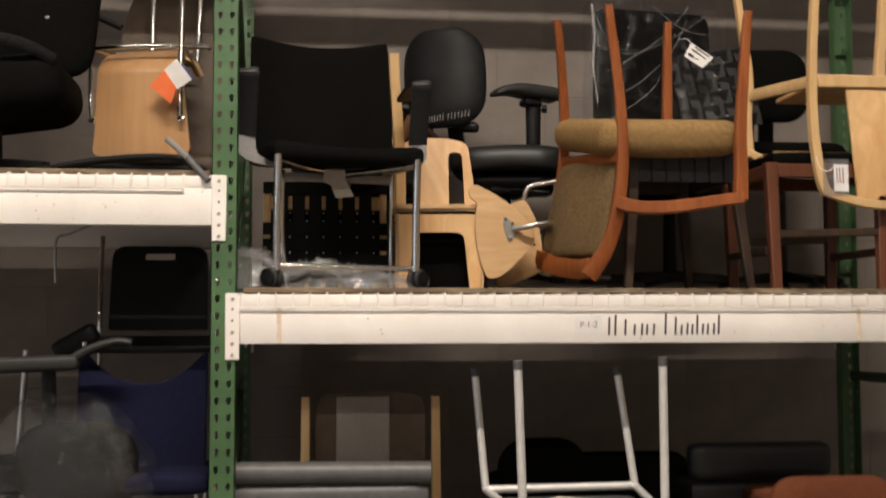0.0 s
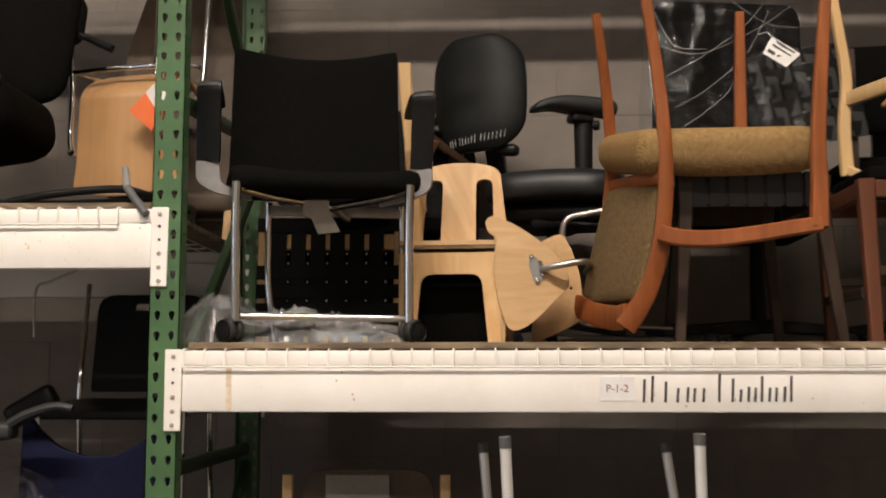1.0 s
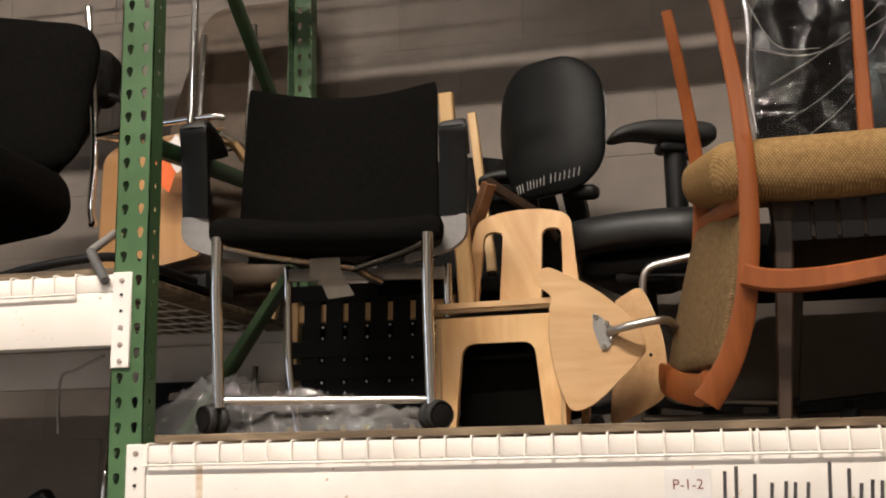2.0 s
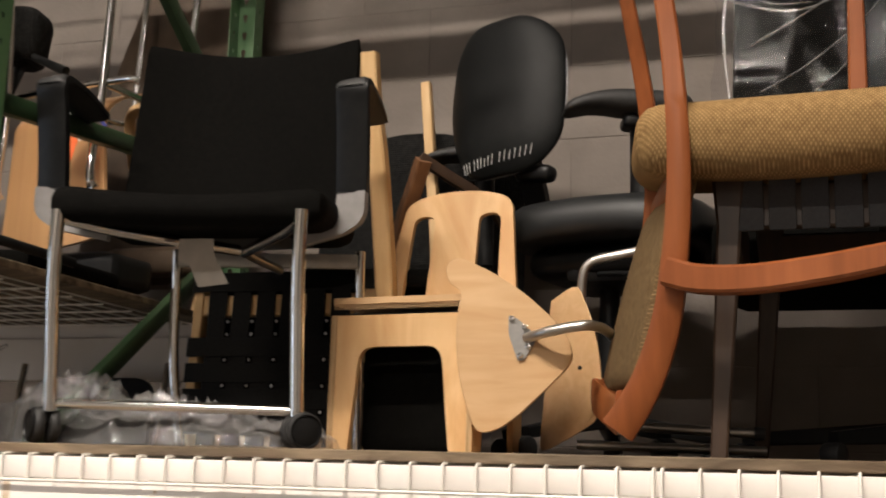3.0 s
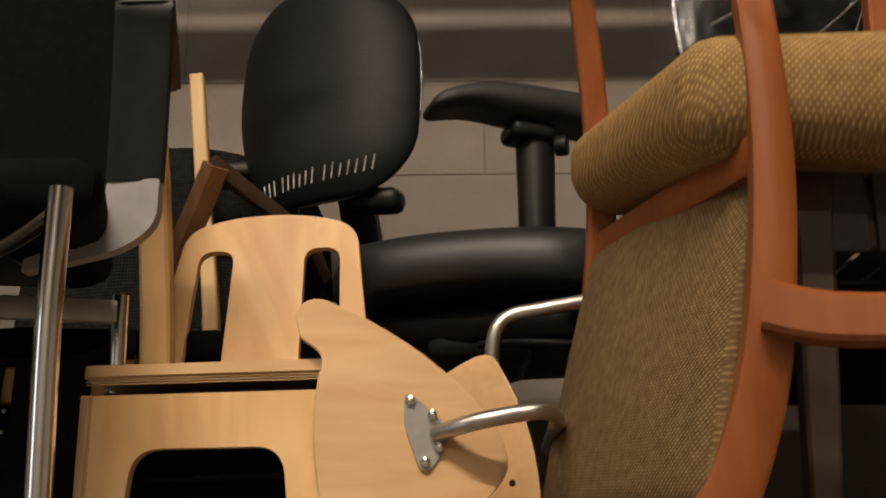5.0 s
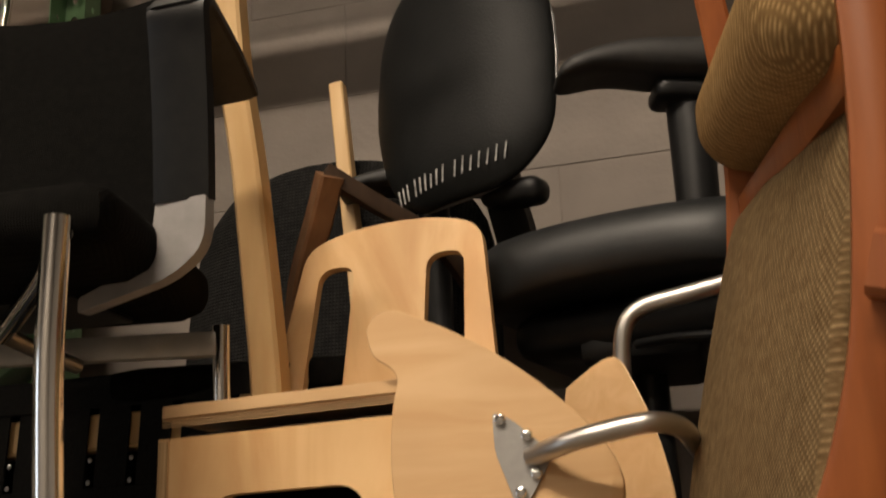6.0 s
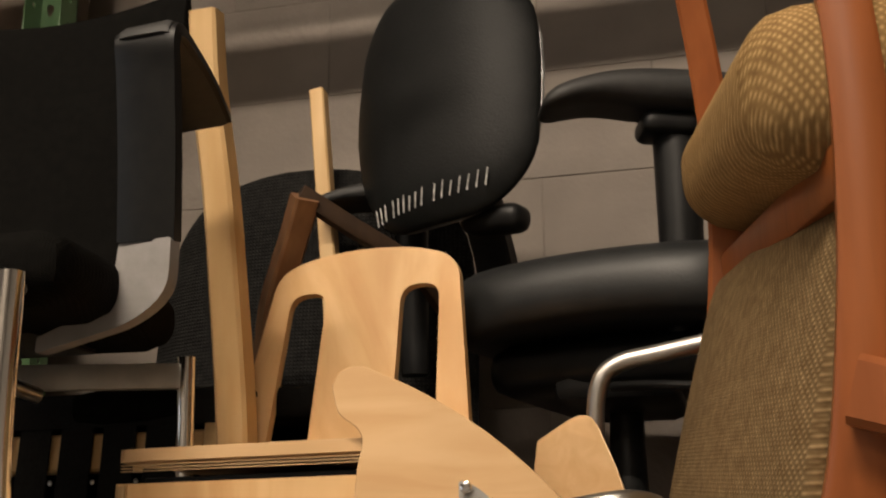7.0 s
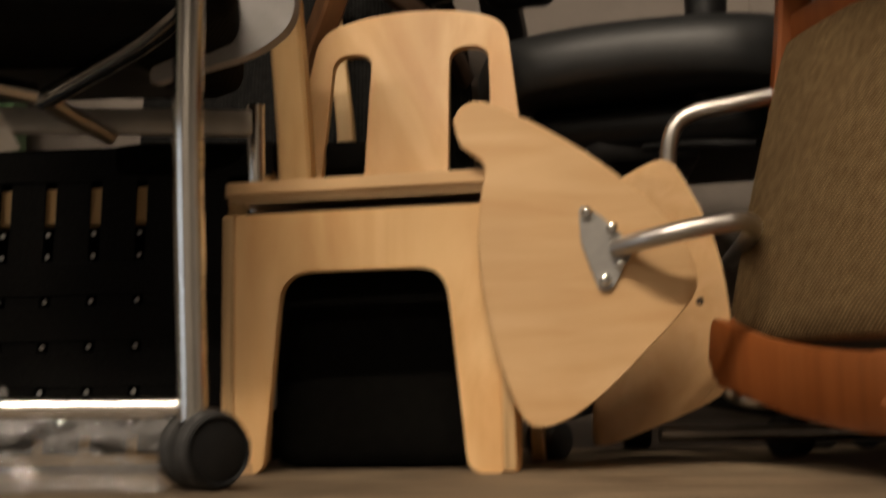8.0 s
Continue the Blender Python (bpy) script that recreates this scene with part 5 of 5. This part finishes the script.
def black_folding_chair():
    c = thing("stacking_chair", (-0.95, 4.3, LOW_L), "black plastic stacking chair with a grip slot and chrome frame", "chair")
    pin = Vector((-0.421, -0.098, 1.45))
    def back_part(name, bm, material, parent, label=""):
        for v in bm.verts:
            z = v.co.z
            v.co = pin + (v.co - pin) * 1.085
            if z < LOW_L + 0.02:
                v.co.z = z
        return part(name, bm, material, parent, label)
    o = round_poly([(-0.165, 0), (0.165, 0), (0.16, 0.29), (-0.16, 0.29)], [0.01, 0.01, 0.05, 0.05])
    slot = round_poly([(-0.05, 0.242), (0.05, 0.242), (0.05, 0.265), (-0.05, 0.265)], 0.008)
    back_part("backrest", plate([o, slot], 0.014, Matrix.Translation((-0.905, 4.0, 1.44)) @ pose(0, 0, 0, -8, 0, 0), 0.003), BLACK_PLASTIC, c)
    back_part("seat", pillow(0.42, 0.40, 0.03, 0.012, pose(-0.91, 3.83, 1.395, 4, 0, 0), 7), BLACK_PLASTIC, c)
    for x in (-1.10, -0.715):
        back_part("leg", sweep(curve([(x, 4.05, 1.76), (x, 4.02, 1.60), (x + 0.005, 3.98, 1.40), (x, 4.05, 1.0), (x, 4.1, LOW_L)]), 0.0085, seg=10), CHROME, c, "chrome tube leg")
        back_part("leg", sweep(curve([(x + 0.02, 4.0, 1.385), (x + 0.02, 3.66, 1.385), (x + 0.02, 3.62, 1.33), (x + 0.02, 3.60, LOW_L)]), 0.0085, seg=10), CHROME, c, "chrome tube leg")
    back_part("front_tube", sweep([(-1.08, 3.66, 1.385), (-0.71, 3.66, 1.380)], 0.008, seg=10), CHROME, c)
    back_part("wire_tube", sweep(curve([(-1.245, 4.0, 1.60), (-1.245, 4.0, 1.74), (-1.20, 4.0, 1.765), (-1.12, 4.0, 1.80)]), 0.004, seg=8), STEEL, c)


black_folding_chair()


def blue_chair():
    c = thing("side_chair", (-0.92, 3.8, LOW_L), "navy blue cloth chair with a dipped back edge", "chair")
    pts = [(-1.14, 0.98), (-0.73, 0.98), (-0.725, 1.375), (-0.80, 1.305), (-0.87, 1.27), (-0.95, 1.265), (-1.03, 1.29), (-1.09, 1.34), (-1.13, 1.40)]
    part("backrest", plate([round_poly(pts, 0.02, 3)], 0.035, Matrix.Translation((0, 3.82, 0)), 0.008), BLUE_CLOTH, c)
    part("seat", pillow(0.46, 0.40, 0.07, 0.03, pose(-0.93, 3.80, 0.97), 8), BLUE_CLOTH, c)
    for x in (-1.13, -0.74):
        for y in (3.64, 3.98):
            part("leg", sweep([(x, y, 0.95), (x, y, LOW_L)], 0.011, seg=10), CHROME, c)
    return c


blue_chair()


def left_arm_chair():
    c = thing("office_chair", (-1.32, 4.0, LOW_L), "black office chair with a straight arm and steel uprights", "office chair")
    part("arm_pad", pillow(0.34, 0.08, 0.05, 0.02, pose(-1.28, 3.72, 1.335, 0, -2, 0), 7), RUBBER, c)
    part("arm_pad", sweep(curve([(-1.15, 3.72, 1.335), (-1.08, 3.71, 1.38), (-1.0, 3.70, 1.405), (-0.95, 3.70, 1.40)]), (0.03, 0.012), (0.018, 0.012), seg=10), RUBBER, c)
    part("post", sweep([(-1.325, 3.95, 1.375), (-1.345, 3.95, 1.0)], 0.011, seg=10), STEEL, c)
    part("post", sweep([(-1.21, 3.75, 1.32), (-1.20, 3.75, 1.0)], 0.02, 0.014, square=True), BLACK_PLASTIC, c)
    part("seat", pillow(0.40, 0.42, 0.09, 0.04, pose(-1.36, 3.88, 0.98), 8), BLACK_CLOTH, c)
    part("back_piece", pillow(0.16, 0.05, 0.07, 0.02, pose(-1.17, 3.98, 1.40, 0, -30, 0), 6), BLACK_PLASTIC, c)
    star_base(c, -1.36, 3.95, LOW_L, 0.26, 0.96, 0.9, 5)


left_arm_chair()


def bagged_heap():
    c = thing("bagged_cushion", (-1.1, 3.72, 1.0), "grey cushion in a creased clear plastic bag on a chair", "bag")
    def lump(p):
        n = noise.fractal(p * 6 + Vector((3, 1, 2)), 1.0, 2.0, 3)
        return p * (1 + 0.05 * n)
    part("cushion", pillow(0.36, 0.18, 0.28, 0.11, pose(-1.10, 3.66, 1.02), 9, lump), BLACK_CLOTH, c)
    def crease(p):
        n = noise.fractal(p * 9, 1.0, 2.0, 4)
        r = 1 - abs(noise.noise(p * 13))
        q = p * (1 + 0.07 * n + 0.06 * r ** 4)
        return Vector((q.x * (1 - 1.9 * max(0, p.z)), q.y, q.z + 0.25 * max(0, p.z)))
    part("film", pillow(0.56, 0.26, 0.38, 0.14, pose(-1.14, 3.66, 1.0), 34, crease), FILM_DARK, c, "creased clear plastic bag", angle=60)


bagged_heap()


# ---- lower level of the main bay ----
LOW = 0.44


def framed_chair():
    c = thing("side_chair", (-0.19, 3.95, LOW), "light wooden chair with a dark brown back and grey strip", "chair")
    for x in (-0.408, 0.028):
        part("post", sweep([(x, 3.90, 1.215), (x, 3.885, 0.9), (x, 3.86, LOW)], (0.014, 0.018), square=True), LIGHT_WOOD, c)
        part("post", sweep([(x + 0.012, 4.22, 0.84), (x + 0.012, 4.24, LOW)], (0.018, 0.014), square=True), LIGHT_WOOD, c)
    o = round_poly([(-0.375, 0.90), (-0.005, 0.90), (-0.005, 1.228), (-0.375, 1.228)], [0.01, 0.01, 0.07, 0.07], 6)
    b = part("backrest", plate([o], 0.02, Matrix.Translation((0, 3.915, 0)), 0.004), BROWN_PANEL, c)
    part("strip", box((-0.305, 3.906, 0.9), (-0.127, 3.914, 1.215), 0.002), STRIP_CLOTH, b, "grey cloth strip")
    part("seat", pillow(0.42, 0.36, 0.07, 0.025, pose(-0.19, 4.08, 0.86), 7), BROWN_PANEL, c)


framed_chair()


def grey_lounge_chair():
    c = thing("lounge_chair", (-0.33, 3.68, LOW), "grey vinyl lounge chair with a rolled back", "chair")
    part("roll", sweep([(-0.645, 3.62, 1.002), (-0.02, 3.62, 0.995)], 0.034, seg=18), GREY_VINYL, c, "rolled grey top cushion")
    part("roll", pillow(0.625, 0.07, 0.14, 0.03, pose(-0.333, 3.635, 0.893), 8), GREY_VINYL, c)
    part("seat", pillow(0.62, 0.50, 0.12, 0.05, pose(-0.333, 3.78, 0.76), 8), GREY_VINYL, c)
    for x in (-0.61, -0.05):
        part("leg", sweep([(x, 3.62, 0.85), (x, 3.62, LOW)], 0.012, seg=10), CHROME, c)
        part("leg", sweep([(x, 3.98, 0.72), (x, 3.98, LOW)], 0.012, seg=10), CHROME, c)


grey_lounge_chair()


def upturned_stool():
    c = thing("metal_stool", (0.4, 3.47, 0.88), "aluminium stool turned upside down, its four legs pointing up", "stool")
    feet = [((0.186, 3.215, 1.34), (0.205, 3.245, 0.905)), ((0.609, 3.215, 1.348), (0.62, 3.245, 0.905)), ((0.134, 3.70, 1.30), (0.165, 3.68, 0.93)), ((0.605, 3.70, 1.302), (0.655, 3.68, 0.935))]
    for a, b in feet:
        part("leg", sweep([a, b], 0.0125, seg=14), ALU, c, "aluminium tube leg")
        d = (Vector(b) - Vector(a)).normalized()
        part("foot_cap", sweep([Vector(a) - d * 0.012, Vector(a) + d * 0.012], 0.0135, seg=14), GREY_VINYL, c)
    part("frame_bar", sweep([feet[2][1], feet[3][1]], 0.012, seg=12), ALU, c)
    part("frame_bar", sweep([feet[0][1], feet[1][1]], 0.012, seg=12), ALU, c)
    part("frame_bar", sweep([feet[0][1], feet[2][1]], 0.012, seg=12), ALU, c)
    part("frame_bar", sweep([feet[1][1], feet[3][1]], 0.012, seg=12), ALU, c)
    part("seat", pillow(0.46, 0.46, 0.035, 0.015, pose(0.41, 3.465, 0.888), 6), GREY_VINYL, c)
    part("wrapping", pillow(0.24, 0.06, 0.05, 0.02, pose(0.40, 3.30, 0.925, 0, 4, 8), 7, lambda p: p * (1 + 0.25 * noise.noise(p * 40))), GREY_PAPER, c, "crumpled grey paper")


upturned_stool()
solo("ottoman", pillow(0.5, 0.42, 0.43, 0.04, pose(0.42, 3.74, 0.654), 8), GREY_CLOTH, "grey cloth ottoman under the upturned stool", "ottoman")


def low_back(name, label, x, y, w, h, top, material, round_, tilt=-6):
    c = thing(name, (x, y, LOW), label, "chair")
    part("backrest", pillow(w, 0.08, h, round_, pose(x, y, top - h / 2, tilt, 0, 0), 10), material, c)
    part("seat", pillow(w, 0.30, 0.08, 0.03, pose(x, y + 0.12, 0.86), 7), material, c)
    part("column", sweep([(x, y + 0.12, LOW + 0.05), (x, y + 0.12, 0.84)], 0.025, seg=12), BLACK_PLASTIC, c)
    part("base_plate", disc((x, y + 0.12, LOW + 0.02), (0, 0, 1), 0.17, 0.04, 24), BLACK_PLASTIC, c)


low_back("office_chair", "black office chair with a round-topped back", 0.455, 4.18, 0.34, 0.30, 1.045, BLACK_CLOTH, 0.12)
low_back("office_chair", "black vinyl chair with a straight rolled back", 1.21, 4.02, 0.53, 0.13, 1.035, VINYL, 0.035, 0)
low_back("upholstered_chair", "rust-coloured cloth chair with a rounded back", 1.33, 3.68, 0.44, 0.20, 0.955, RUST_CLOTH, 0.09, -10)
low_back("office_chair", "black office chair with a wide low back", 0.78, 4.25, 0.5, 0.2, 0.985, BLACK_CLOTH, 0.08)


# ---- marks on the beams ----
def beam_marks():
    lab = solo("shelf_label", box((0.420, 3.4945, 1.426), (0.503, 3.4958, 1.484), 0.0003), PAPER, "small white paper shelf label with a printed code", "label")
    BASE[lab] = Vector()
    data = bpy.data.curves.new("code", "FONT")
    data.body, data.size, data.align_x, data.extrude = "P-1-2", 0.026, "CENTER", 0.0003
    tmp = bpy.data.objects.new("code", data)
    me = bpy.data.meshes.new_from_object(tmp)
    bpy.data.objects.remove(tmp)
    me.transform(pose(0.4615, 3.494, 1.447, 90))
    me.materials.append(RED_INK)
    code = new("printed_code", me)
    code.parent = lab
    w = thing("handwriting", (0.7, 3.495, 1.45), "large black marker writing on the beam, as plain bars", "writing")
    spec = []
    for x, h in ((0.525, 0.056), (0.545, 0.064), (0.577, 0.05), (0.606, 0.034), (0.630, 0.036), (0.646, 0.034), (0.668, 0.034), (0.706, 0.068), (0.738, 0.056), (0.757, 0.03), (0.776, 0.036), (0.792, 0.034), (0.808, 0.062), (0.826, 0.034), (0.842, 0.034), (0.862, 0.036), (0.878, 0.062)):
        spec.append((x - 0.7, 0.0, x - 0.7 + 0.003, h, 0.0062))
    tagged(bars("ink", (0.7, 3.4949, 1.423), (1, 0, 0.006), (0, 0, 1), spec, BLACK_INK, w, "black marker ink"), kind="stuff")
    rnd = random.Random(11)
    for x in (-0.49, 1.342):
        t = thing("tape_residue", (x, 3.495, 1.46), "yellowed strip of old tape on the white beam", "tape")
        for z0, z1, dx in ((1.403, 1.508, 0.0), ):
            part("strip", box((x - 0.007, 3.4951, z0), (x + 0.007, 3.4958, z1), 0.0002), TAPE, t)
    s = thing("scuff_marks", (-0.85, 3.495, 1.83), "brown scuffs and chips in the white beam paint", "stain", kind="stuff")
    bm = bmesh.new()
    for k in range(46):
        left = k < 26
        x = rnd.uniform(-1.25, -0.72) if left else rnd.uniform(-0.58, 1.3)
        z = rnd.uniform(1.765, 1.855) if left else rnd.uniform(1.403, 1.50)
        disc((x, 3.4957, z), (0, 1, 0), rnd.uniform(0.001, 0.003), 0.0006, 7, 0.2, bm)
    part("chips", bm, RUST, s)


TAPE = mat("yellowed_tape", (0.66, 0.5, 0.34), (0.8, 0.7, 0.58), scale=70, rough=0.7, stain=0.2)
beam_marks()


# ---- blocks of the wall, last ----
def block_wall():
    bm = box((0.001, 0, 0.001), (0.4055, 0.009, 0.2022), 0.0012)
    me = bpy.data.meshes.new("block")
    bm.to_mesh(me)
    bm.free()
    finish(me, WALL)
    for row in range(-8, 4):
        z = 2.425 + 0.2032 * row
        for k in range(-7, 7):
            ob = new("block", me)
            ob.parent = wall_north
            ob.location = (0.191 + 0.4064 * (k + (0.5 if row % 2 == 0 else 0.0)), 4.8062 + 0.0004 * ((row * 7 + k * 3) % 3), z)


block_wall()
